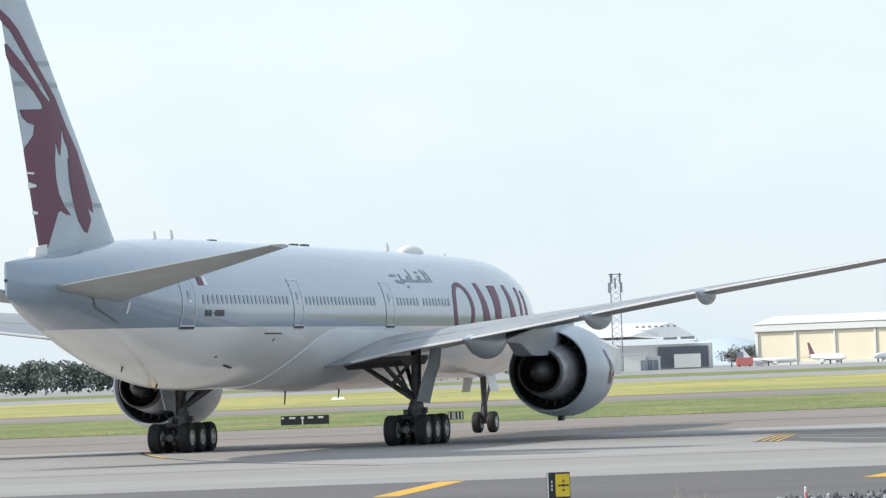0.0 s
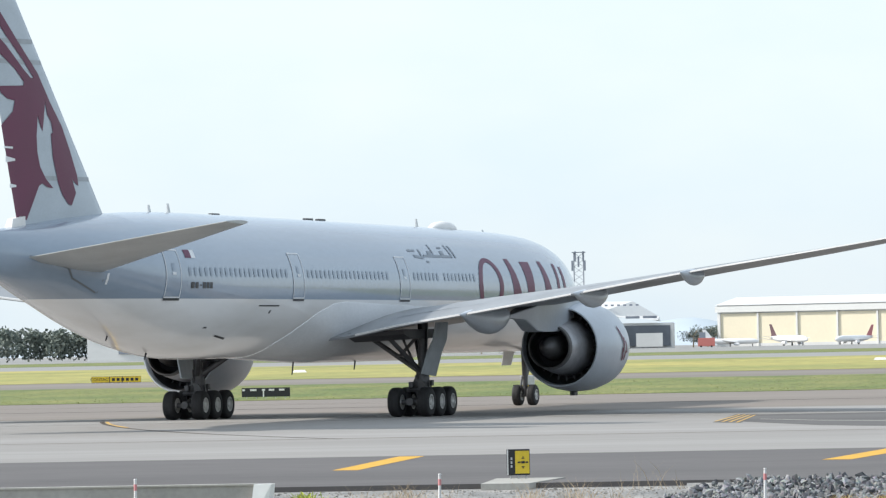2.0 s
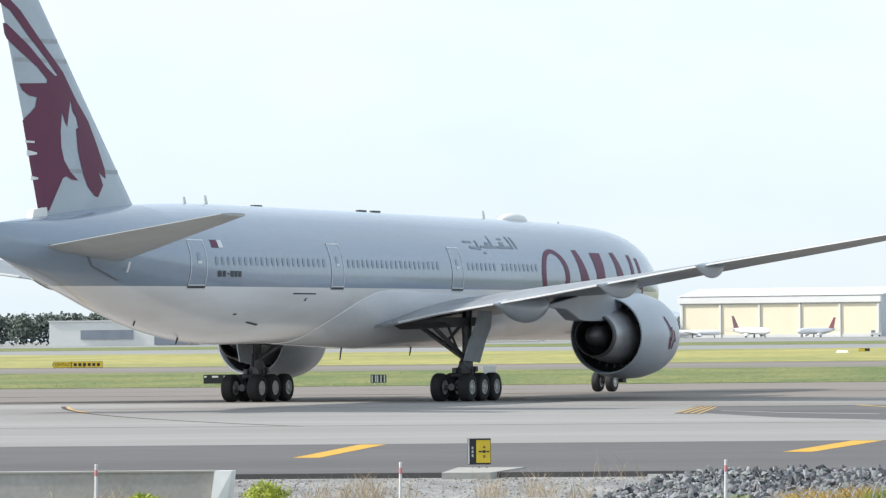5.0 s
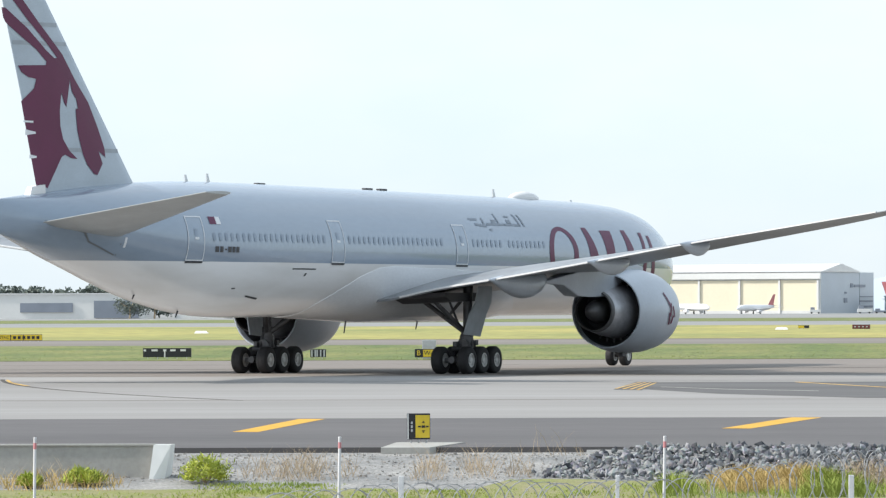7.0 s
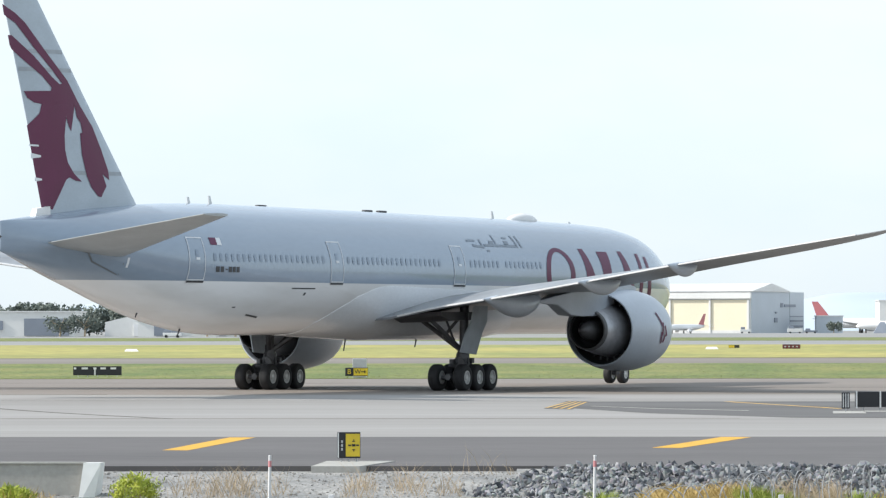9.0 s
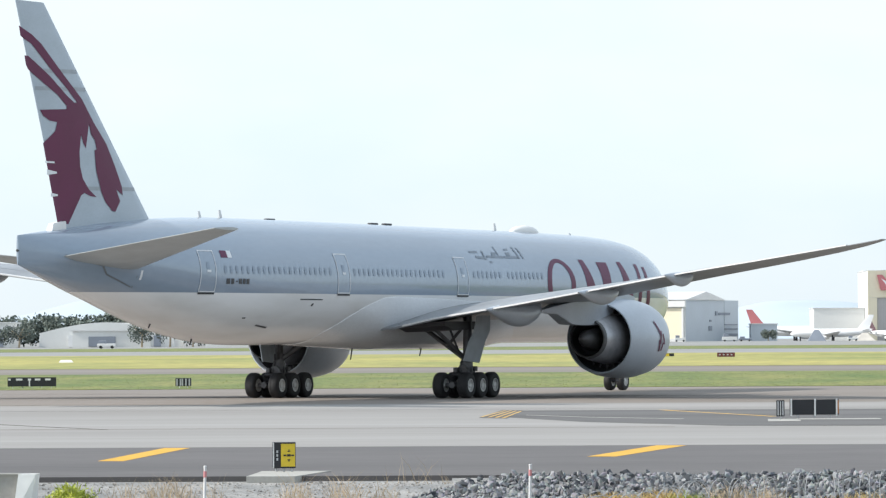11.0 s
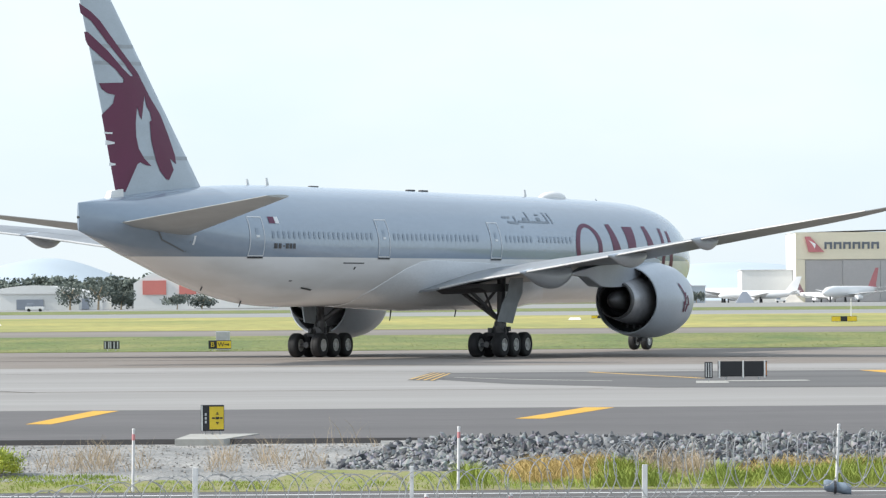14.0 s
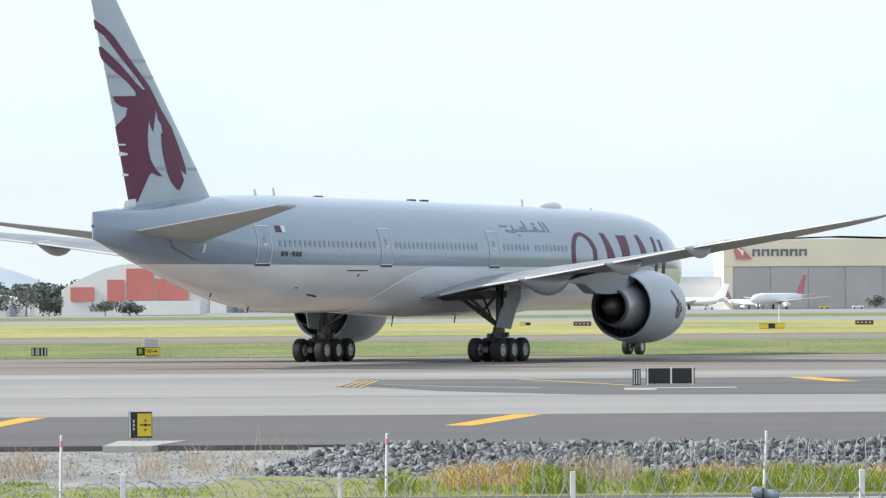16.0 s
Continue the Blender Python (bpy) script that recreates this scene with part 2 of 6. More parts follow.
build_ground()
slab("road", ASPHALT, "dark grey asphalt taxiway shoulder with a ragged edge", -260, 260, 109.2, 138.2, 0.0, -0.3, "road")
slab("pavement", CONCRETE, "pale worn concrete taxiway pavement", -420, 420, 138.2, 226.0, 0.004, -0.3)
slab("pavement_far_shoulder", SHOULDER, "brownish worn taxiway shoulder", -600, 600, 226.0, 296.0, 0.002, -0.3)
slab("grass_strip_1", GRASS, "mown green grass strip beyond the taxiway", -1200, 1200, 296.0, 420.0, 0.03, -0.2, "grass")
slab("pavement_parallel_taxiway", FARPAVE, "pale parallel taxiway far across the grass", -1500, 1500, 420.0, 500.0, 0.0, -0.2)
slab("grass_strip_2", GRASSYELLOW, "yellow-green grass field", -2500, 2500, 500.0, 880.0, 0.03, -0.2, "grass")
slab("pavement_far_taxiway", PALEPAVE, "pale far taxiway strip", -3000, 3000, 880.0, 1150.0, 0.0, -0.2)
slab("grass_strip_3", GRASS, "dark far grass strip", -3400, 3400, 1150.0, 1500.0, 0.03, -0.2, "grass")
slab("pavement_apron", PALEPAVE, "far grey apron before the hangars", -3400, 3400, 1500.0, 3200.0, 0.0, -0.2)


# ---- the airliner ----
SECT = [(37.1, 5.25, 5.0, 0.06), (36.6, 5.95, 4.2, 0.75), (35.5, 6.95, 3.55, 1.45), (34.0, 7.75, 3.1, 2.05), (32.0, 8.36, 2.9, 2.55), (29.5, 8.7, 2.8, 2.9),
        (26.0, 8.87, 2.8, 3.08), (22.0, 8.94, 2.8, 3.1), (6.0, 9.03, 2.8, 3.1), (-12.0, 9.08, 2.8, 3.1), (-16.5, 9.08, 2.82, 3.1), (-19.0, 9.05, 2.98, 3.05), (-22.0, 8.97, 3.4, 2.9),
        (-25.0, 8.8, 4.02, 2.6), (-28.0, 8.6, 4.75, 2.15), (-31.0, 8.32, 5.45, 1.55), (-33.5, 8.1, 6.05, 0.8), (-35.5, 7.9, 6.55, 0.05)]


def hull(x):
    return interp(SECT, x)


def skin(x, z, side=-1, off=0.0):
    """Point on the hull at station x and height z."""
    top, bot, hw = hull(x)
    zc, rz = (top + bot) / 2, (top - bot) / 2
    u = max(-0.999, min(0.999, (z - zc) / rz))
    y = hw * math.sqrt(1 - u * u)
    ny, nz = math.sqrt(1 - u * u) / hw, u / rz
    k = math.hypot(ny, nz)
    return Vector((x, side * (y + off * ny / k), z + off * nz / k))


def decal(bm, quad, off=0.012, nx=4, nz=4, side=-1):
    """A painted patch laid on the hull: quad of four (x, z) corners, in order round it."""
    a, b, c, d = [Vector(q) for q in quad]
    grid = []
    for j in range(nz + 1):
        v = j / nz
        row = []
        for i in range(nx + 1):
            u = i / nx
            p = (a * (1 - u) + b * u) * (1 - v) + (d * (1 - u) + c * u) * v
            row.append(bm.verts.new(skin(p.x, p.y, side, off)))
        grid.append(row)
    for r0, r1 in zip(grid, grid[1:]):
        for i in range(nx):
            bm.faces.new((r0[i], r0[i + 1], r1[i + 1], r1[i]))
    return bm


# station, chord line: (y, x_le, x_te, z_te, twist rise per metre of chord, thickness)
WING = [(0.0, 14.2, -3.4, 3.4, 0.06, 0.13), (3.1, 12.0, -3.6, 3.62, 0.055, 0.122), (6.0, 10.0, -4.5, 4.08, 0.047, 0.112), (10.0, 7.2, -5.15, 4.62, 0.045, 0.105),
        (15.0, 3.7, -6.0, 5.35, 0.035, 0.085), (20.0, 0.2, -7.1, 6.08, 0.02, 0.07), (26.0, -4.0, -8.9, 6.82, 0.008, 0.06), (30.5, -7.4, -10.0, 7.4, 0.0, 0.055), (32.4, -9.6, -10.6, 7.65, 0.0, 0.055)]


def foil(y, le, te, zte, rise, th, n=12):
    """A cambered wing section, leading edge round and trailing edge thin but blunt."""
    c = le - te
    up, lo = [], []
    for i in range(n + 1):
        u = 0.5 - 0.5 * math.cos(math.pi * i / n)
        t = th * 5 * (0.2969 * math.sqrt(u) - 0.126 * u - 0.3516 * u * u + 0.2843 * u ** 3 - 0.095 * u ** 4)
        z = zte + rise * c * (1 - u) + 0.02 * c * math.sin(math.pi * u)
        up.append((le - c * u, y, z + t * c * 0.55))
        lo.append((le - c * u, y, z - t * c * 0.45 - (0.03 if i == n else 0)))
    return up + lo[::-1][:-1]


def wing_at(y):
    return interp(WING, y)


def lift(y, side):
    """The left wing flexes higher in the turn."""
    return 0.7 * min(1.0, max(0.0, (y - 3.0) / 6.0)) if side > 0 else 0.0


def build_wing(bm, side):
    rings = []
    for y in [0, 1.5, 3.1, 4.5, 6, 8, 10, 12.5, 15, 17.5, 20, 23, 26, 28.5, 30.5, 31.6, 32.4]:
        le, te, z, rise, th = wing_at(y)
        z += lift(y, side)
        rings.append(foil(side * y, le, te, z, rise, th))
    return loft(bm, rings)


def canoe(bm, y, length, width, depth, side, back):
    """Flap-track fairing hanging under the wing and reaching behind it."""
    le, te, z, rise, th = wing_at(y)
    x1 = te - back
    z += lift(y, side)
    x1 += 1.0 if side > 0 else 0.0
    rings = []
    for i in range(15):
        u = i / 14
        x = x1 + length * u
        q = u ** 1.35   # pointed tail, deepest ahead of the middle
        s = max(0.05, (math.sin(math.pi * q) ** 0.7))
        zc = z + 0.02 - depth * 0.3 * math.sin(math.pi * q) + rise * (x - te) * 0.5
        rings.append([(x, side * y + width / 2 * s * math.cos(w), zc + depth / 2 * s * math.sin(w)) for w in [2 * math.pi * k / 16 for k in range(16)]])
    return loft(bm, rings)


def surface(bm, root, tip, th=0.09, cuts=6, vertical=False, droop=0.0):
    """A tail surface between two chord lines ((x_le, x_te), y, z)."""
    rings = []
    for k in range(cuts + 1):
        u = k / cuts
        le = root[0] + (tip[0] - root[0]) * u
        te = root[1] + (tip[1] - root[1]) * u
        y = root[2] + (tip[2] - root[2]) * u
        z = root[3] + (tip[3] - root[3]) * u
        ring = []
        n = 10
        c = le - te
        up, lo = [], []
        for i in range(n + 1):
            q = 0.5 - 0.5 * math.cos(math.pi * i / n)
            t = th * 2.5 * c * (0.2969 * math.sqrt(q) - 0.126 * q - 0.3516 * q * q + 0.2843 * q ** 3 - 0.1015 * q ** 4) + 0.012
            x = le - c * q
            zz = z - droop * (1 - u) * (1 - q)
            up.append((x, y + t, z) if vertical else (x, y, zz + t))
            lo.append((x, y - t, z) if vertical else (x, y, zz - t))
        rings.append(up + lo[::-1][:-1])
    return loft(bm, rings)


def build_engine(plane, side):
    c = (0.0, side * 9.6, 3.02)
    bm = bm_new()
    lathe(bm, [(7.6, 1.86), (8.5, 2.02), (9.8, 2.12), (11.1, 2.1), (12.2, 1.97), (12.75, 1.83), (12.9, 1.72), (12.75, 1.62), (11.8, 1.6), (10.0, 1.66), (8.4, 1.74), (7.6, 1.80), (7.6, 1.86)], c, seg=56)
    nac = part("engine_nacelle", bm, GREY, plane, "pale grey rounded engine cowling", True)
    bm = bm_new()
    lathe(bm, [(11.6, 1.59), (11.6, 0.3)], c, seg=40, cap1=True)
    part("fan_disc", bm, NEARBLACK, nac, "dark fan face", True)
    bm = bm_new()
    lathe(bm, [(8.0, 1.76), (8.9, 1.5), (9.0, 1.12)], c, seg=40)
    part("fan_duct", bm, NEARBLACK, nac, "black interior of the fan duct", True)
    bm = bm_new()
    lathe(bm, [(9.3, 1.34), (8.6, 1.36), (7.7, 1.27), (6.8, 1.13), (6.3, 1.05)], c, seg=48)
    part("core_cowl", bm, EXHAUST, nac, "dull metal core nozzle", True)
    bm = bm_new()
    lathe(bm, [(6.31, 1.055), (6.05, 1.02), (6.03, 0.95), (6.3, 0.94), (6.31, 1.055)], c, seg=48)
    part("nozzle_lip", bm, GEARM, nac, "dark heat-stained nozzle lip", True)
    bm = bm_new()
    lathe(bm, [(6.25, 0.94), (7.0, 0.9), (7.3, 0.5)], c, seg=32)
    part("core_duct", bm, NEARBLACK, nac, "black inside of the core nozzle", True)
    bm = bm_new()
    lathe(bm, [(7.4, 0.62), (6.6, 0.58), (6.0, 0.46), (5.5, 0.24), (5.3, 0.06), (5.28, 0.01)], c, seg=28, cap1=True)
    part("exhaust_plug", bm, GEARM, nac, "dark pointed exhaust plug", True)
    for k in range(24):   # vane tips round the fan nozzle
        w = 2 * math.pi * k / 24
        bm = bm_new()
        rod(bm, (8.6, c[1] + 1.38 * math.cos(w), c[2] + 1.38 * math.sin(w)), (8.6, c[1] + 1.74 * math.cos(w), c[2] + 1.74 * math.sin(w)), 0.05, 0.03, 5)
        part("guide_vane", bm, GEARM, nac)
    # pylon
    bm = bm_new()
    rings = []
    for x, z0, z1, w in [(0.2, 4.38, 4.5, 0.1), (1.8, 4.3, 4.75, 0.34), (2.6, 4.02, 4.85, 0.42), (3.3, 3.78, 4.95, 0.46), (4.6, 3.72, 5.0, 0.5), (6.4, 3.74, 5.1, 0.5), (8.0, 4.2, 5.3, 0.48), (10.0, 4.9, 5.45, 0.42), (11.8, 4.9, 5.25, 0.2)]:
        rings.append([(x, c[1] - w * 0.85, z0), (x, c[1] + w * 0.85, z0), (x, c[1] + w * 1.1, z1), (x, c[1] - w * 1.1, z1)])
    loft(bm, rings)
    bmesh.ops.bevel(bm, geom=bm.edges[:], offset=0.03, segments=2, affect="EDGES")
    part("engine_pylon", bm, GREY, plane, "grey engine pylon under the wing", True)
    bm = bm_new()
    box(bm, 9.4, 9.9, c[1] - 0.12, c[1] + 0.12, 0.72, 0.95, 0.03)
    part("drain_mast", bm, DARK, nac)
    return nac


WHEELS = []


def wheel_mesh(r, w):
    bm = bm_new()
    p = [(-w / 2, r * 0.52), (-w / 2, r * 0.80), (-w * 0.46, r * 0.92), (-w * 0.34, r * 0.985), (-w * 0.2, r), (-w * 0.19, r * 0.985), (-w * 0.16, r * 0.985), (-w * 0.15, r),
         (w * 0.15, r), (w * 0.16, r * 0.985), (w * 0.19, r * 0.985), (w * 0.2, r), (w * 0.34, r * 0.985), (w * 0.46, r * 0.92), (w / 2, r * 0.80), (w / 2, r * 0.52), (0.0, r * 0.5), (-w / 2, r * 0.52)]
    lathe(bm, p, (0, 0, 0), "y", 36)
    tyre = mesh_of("wheel", bm, RUBBER, True)
    bm = bm_new()
    for s in (-1, 1):
        lathe(bm, [(s * w * 0.49, r * 0.53), (s * w * 0.49, r * 0.45), (s * w * 0.36, r * 0.42), (s * w * 0.33, r * 0.22), (s * w * 0.46, r * 0.19), (s * w * 0.48, 0.01)], (0, 0, 0), "y", 28, cap1=True)
        for k in range(9):
            a = 2 * math.pi * k / 9
            rod(bm, (r * 0.32 * math.cos(a), s * w * 0.33, r * 0.32 * math.sin(a)), (r * 0.32 * math.cos(a), s * w * 0.40, r * 0.32 * math.sin(a)), r * 0.045, seg=8)
    rim = mesh_of("rim", bm, RIM, True)
    return tyre, rim


def add_wheel(plane, meshes, at, r):
    ob = new("wheel", meshes[0])
    ob.parent = plane
    ob.location = at
    rim = new("rim", meshes[1])
    rim.parent = ob
    tagged(rim, "grey metal wheel rim")
    WHEELS.append((ob, at, r))


def build_main_gear(plane, side, meshes):
    y = side * 5.49
    bm = bm_new()
    rod(bm, (0, y, 0.7), (0.1, y + side * 0.05, 4.3), 0.19, 0.24, 16)
    rod(bm, (0, y, 1.2), (0, y, 2.3), 0.27, 0.27, 16)
    rod(bm, (-1.75, y, 0.68), (1.75, y, 0.68), 0.17, 0.17, 12)
    for dx in (-1.47, 0, 1.47):
        rod(bm, (dx, y - 0.75, 0.66), (dx, y + 0.75, 0.66), 0.11, 0.11, 12)
    gear = part("main_gear", bm, GEARM, plane, "dark steel main landing gear leg with a six-wheel bogie", True)
    # solid dark block that stands for the shade inside the wheel well
    bm = bm_new()
    loft(bm, [[(x, side * 3.0, z0), (x, side * 5.7, z0 + 0.12), (x, side * 5.7, 3.95), (x, side * 3.0, 3.8)] for x, z0 in ((-2.9, 3.62), (-2.0, 3.4), (0.9, 3.42), (1.5, 3.7))])
    part("well_shade", bm, DARK, gear, "dark block painting the shade of the open wheel well")
    bm = bm_new()
    rod(bm, (-0.5, y, 1.35), (0.5, y, 1.35), 0.33, 0.26, 12)
    rod(bm, (0, y, 1.32), (0, y, 1.86), 0.36, 0.33, 16)
    rod(bm, (-0.5, y - 0.55, 1.2), (-0.5, y + 0.55, 1.2), 0.10, 0.10, 8)
    rod(bm, (-1.1, y - 0.3, 0.95), (1.0, y + 0.2, 1.3), 0.08, 0.08, 8)
    part("gear_collar", bm, GEARM, gear, smooth=True)
    for bx, by, bz in ((-0.62, 0.3, 1.44), (0.5, -0.25, 1.5), (-0.85, -0.3, 1.2), (0.72, 0.3, 1.16)):
        bm = bm_new()
        box(bm, bx - 0.13, bx + 0.13, y + by - 0.1, y + by + 0.1, bz - 0.13, bz + 0.13, 0.03)
        part("brake_unit", bm, GEARM, gear)
    for k in range(5):   # hydraulic hoses sagging from the leg to the bogie
        bm = bm_new()
        a0, dy = -0.9 + 0.42 * k, 0.32 * (-1) ** k
        last = None
        for i in range(7):
            u = i / 6
            p = (a0 * u, y + dy * (0.6 + 0.6 * math.sin(math.pi * u)), 1.95 - 1.15 * u - 0.14 * math.sin(math.pi * u))
            if last:
                rod(bm, last, p, 0.028, 0.028, 6)
            last = p
        part("hose", bm, NEARBLACK, gear, smooth=True)
    bm = bm_new()
    rod(bm, (0.0, y, 1.95), (0.3, y - side * 2.6, 3.62), 0.13, 0.11)
    rod(bm, (0.1, y, 1.9), (2.4, y - side * 1.2, 3.9), 0.11, 0.10)
    part("side_brace", bm, GEARM, gear, "dark steel side brace", True)
    bm = bm_new()
    rod(bm, (-0.1, y, 2.0), (-1.9, y - side * 0.9, 3.6), 0.12, 0.10)
    rod(bm, (0.1, y - side * 1.1, 2.72), (-0.1, y - side * 0.1, 3.7), 0.08, 0.08)
    rod(bm, (-0.9, y - side * 0.4, 2.8), (0.1, y - side * 1.2, 2.75), 0.06, 0.06)
    rod(bm, (-0.5, y - side * 0.2, 2.4), (-0.2, y - side * 0.9, 3.7), 0.06, 0.06)
    part("drag_brace", bm, GEARM, gear, "crossed dark gear braces", True)
    bm = bm_new()
    rod(bm, (-0.28, y + 0.12, 1.9), (-0.55, y + 0.1, 1.35), 0.07)
    rod(bm, (-0.55, y + 0.1, 1.35), (-0.2, y + 0.1, 0.85), 0.07)
    rod(bm, (0.2, y - 0.2, 1.6), (1.3, y - 0.1, 0.85), 0.06)
    part("torque_link", bm, GEARM, gear, smooth=True)
    bm = bm_new()
    loft(bm, [[(-1.15, y + side * 0.36, 1.92), (0.62, y + side * 0.40, 1.80), (0.62, y + side * 0.46, 1.80), (-1.15, y + side * 0.42, 1.92)],
              [(-1.0, y + side * 0.60, 2.9), (0.85, y + side * 0.63, 2.9), (0.85, y + side * 0.69, 2.9), (-1.0, y + side * 0.66, 2.9)],
              [(-0.72, y + side * 0.78, 3.45), (1.0, y + side * 0.82, 3.45), (1.0, y + side * 0.88, 3.45), (-0.72, y + side * 0.84, 3.45)],
              [(-0.72, y + side * 0.95, 4.25), (0.75, y + side * 0.98, 4.25), (0.75, y + side * 1.04, 4.25), (-0.72, y + side * 1.01, 4.25)]])
    part("gear_door", bm, GEARW, gear, "grey gear leg door")
    for dx in (-1.47, 0, 1.47):
        for dy in (-0.70, 0.70):
            add_wheel(plane, meshes, (dx, y + dy, 0.665), 0.665)


def build_nose_gear(plane, meshes):
    bm = bm_new()
    rod(bm, (31.22, 0, 0.54), (31.1, 0, 3.1), 0.13, 0.17, 14)
    rod(bm, (31.22, -0.5, 0.54), (31.22, 0.5, 0.54), 0.09)
    rod(bm, (31.2, 0, 1.3), (32.9, 0, 3.0), 0.08)
    rod(bm, (31.0, 0.1, 1.5), (30.75, 0.1, 1.05), 0.05)
    rod(bm, (30.75, 0.1, 1.05), (31.1, 0.1, 0.7), 0.05)
    gear = part("nose_gear", bm, GEARM, plane, "steel nose landing gear leg", True)
    for s in (-1, 1):
        bm = bm_new()
        loft(bm, [[(29.6, s * 0.55, 2.95), (31.3, s * 0.55, 2.95), (31.3, s * 0.59, 2.95), (29.6, s * 0.59, 2.95)],
                  [(29.7, s * 0.75, 2.1), (31.2, s * 0.75, 2.1), (31.2, s * 0.79, 2.1), (29.7, s * 0.79, 2.1)]])
        part("gear_door", bm, WHITE, gear)
        add_wheel(plane, meshes, (31.22, s * 0.40, 0.54), 0.54)


def build_airliner():
    plane = empty("airliner", pose(0, 0, 0), "long grey and white twin-engine airliner with a burgundy tail mark", "airplane")
    bm = bm_new()
    rings = []
    xs = []
    x = 37.1
    while x > -35.5:
        xs.append(x)
        x -= 0.25 if x > 35.5 else 0.5
    xs.append(-35.5)
    for x in xs:
        top, bot, hw = hull(x)
        zc, rz = (top + bot) / 2, (top - bot) / 2
        rings.append([(x, hw * math.cos(2 * math.pi * k / 64), zc + rz * math.sin(2 * math.pi * k / 64)) for k in range(64)])
    loft(bm, rings)
    part("fuselage", bm, FUS, plane, "grey-topped white-bellied metal fuselage", True)
    # wing to body fairing: a shell that hugs the hull, with slanted ends
    bm = bm_new()
    rings = []
    edge_x = [-9.45, -9.38, -9.1, -7.9, -6.3, -4.5, -3.0, 9.0, 15.0]
    edge_z = [2.2, 2.9, 3.42, 4.07, 4.72, 5.16, 5.25, 5.0, 2.8]
    stations = [15.0 - 24.0 * k / 64 for k in range(65)] + [-9.1, -9.2, -9.3, -9.38, -9.42, -9.44, -9.45]
    for x in stations:
        ztop = edge_z[-1]
        for k in range(8):
            if edge_x[k] <= x <= edge_x[k + 1]:
                ztop = edge_z[k] + (edge_z[k + 1] - edge_z[k]) * (x - edge_x[k]) / (edge_x[k + 1] - edge_x[k])
        top, bot, hw = hull(x)
        zc, rz = (top + bot) / 2, (top - bot) / 2
        lim = math.acos(max(-1.0, min(1.0, (zc - max(ztop, bot + 0.06)) / rz)))
        fade = min(1.0, (15.2 - x) / 3.0, (x + 9.9) / 8.5)
        outer, inner = [], []
        for q in [0, 0.012, 0.03] + list(range(1, 32)) + [31.97, 31.988, 32]:
            p = -lim + 2 * lim * q / 32
            y, z = hw * math.sin(p), zc - rz * math.cos(p)
            ny, nz = math.sin(p) / hw, -math.cos(p) / rz
            ln = math.hypot(ny, nz)
            off = 0.018 + 0.58 * max(0.0, fade) * min(1.0, (lim - abs(p)) / 0.8) * (1 - 0.52 * max(0.0, math.cos(p)) ** 2)
            outer.append((x, y + off * ny / ln, z + off * nz / ln))
            inner.append((x, y - 0.05 * ny / ln, z - 0.05 * nz / ln))
        rings.append(outer + inner[::-1])
    loft(bm, rings)
    part("body_fairing", bm, FAIRING, plane, "white wing-to-body fairing with sky light in its colour", True)
    for side in (-1, 1):
        bm = bm_new()
        build_wing(bm, side)
        w = part("wing", bm, WINGM, plane, "grey swept wing", True)
        tail_pod = (20.2, 3.6, 0.62, 0.72, 0.95) if side < 0 else (20.3, 4.4, 0.8, 0.95, 0.9)
        for y, ln, wd, dp, bk in [(9.3, 6.6, 1.25, 1.22, 0.5), (14.9, 5.0, 0.8, 0.85, 0.7), tail_pod]:
            bm = bm_new()
            canoe(bm, y, ln, wd, dp, side, bk)
            part("flap_fairing", bm, GREY, w, "rounded flap-track fairing", True)
        bm = bm_new()
        surface(bm, (-27.4, -33.4, side * 1.2, 6.95), (-34.2, -36.4, side * 10.76, 8.05), 0.10, 8, False, 0.65)
        part("tailplane", bm, STABM, plane, "weathered grey tailplane", True)
        build_engine(plane, side)
    bm = bm_new()
    surface(bm, (-22.8, -31.6, 0, 8.3), (-33.1, -35.6, 0, 18.66), 0.085, 10, True)
    part("fin", bm, FIN, plane, "tall pale grey tail fin", True)
    meshes = wheel_mesh(0.665, 0.53)
    for side in (-1, 1):
        build_main_gear(plane, side, meshes)
    build_nose_gear(plane, wheel_mesh(0.54, 0.42))
    return plane


airliner = build_airliner()


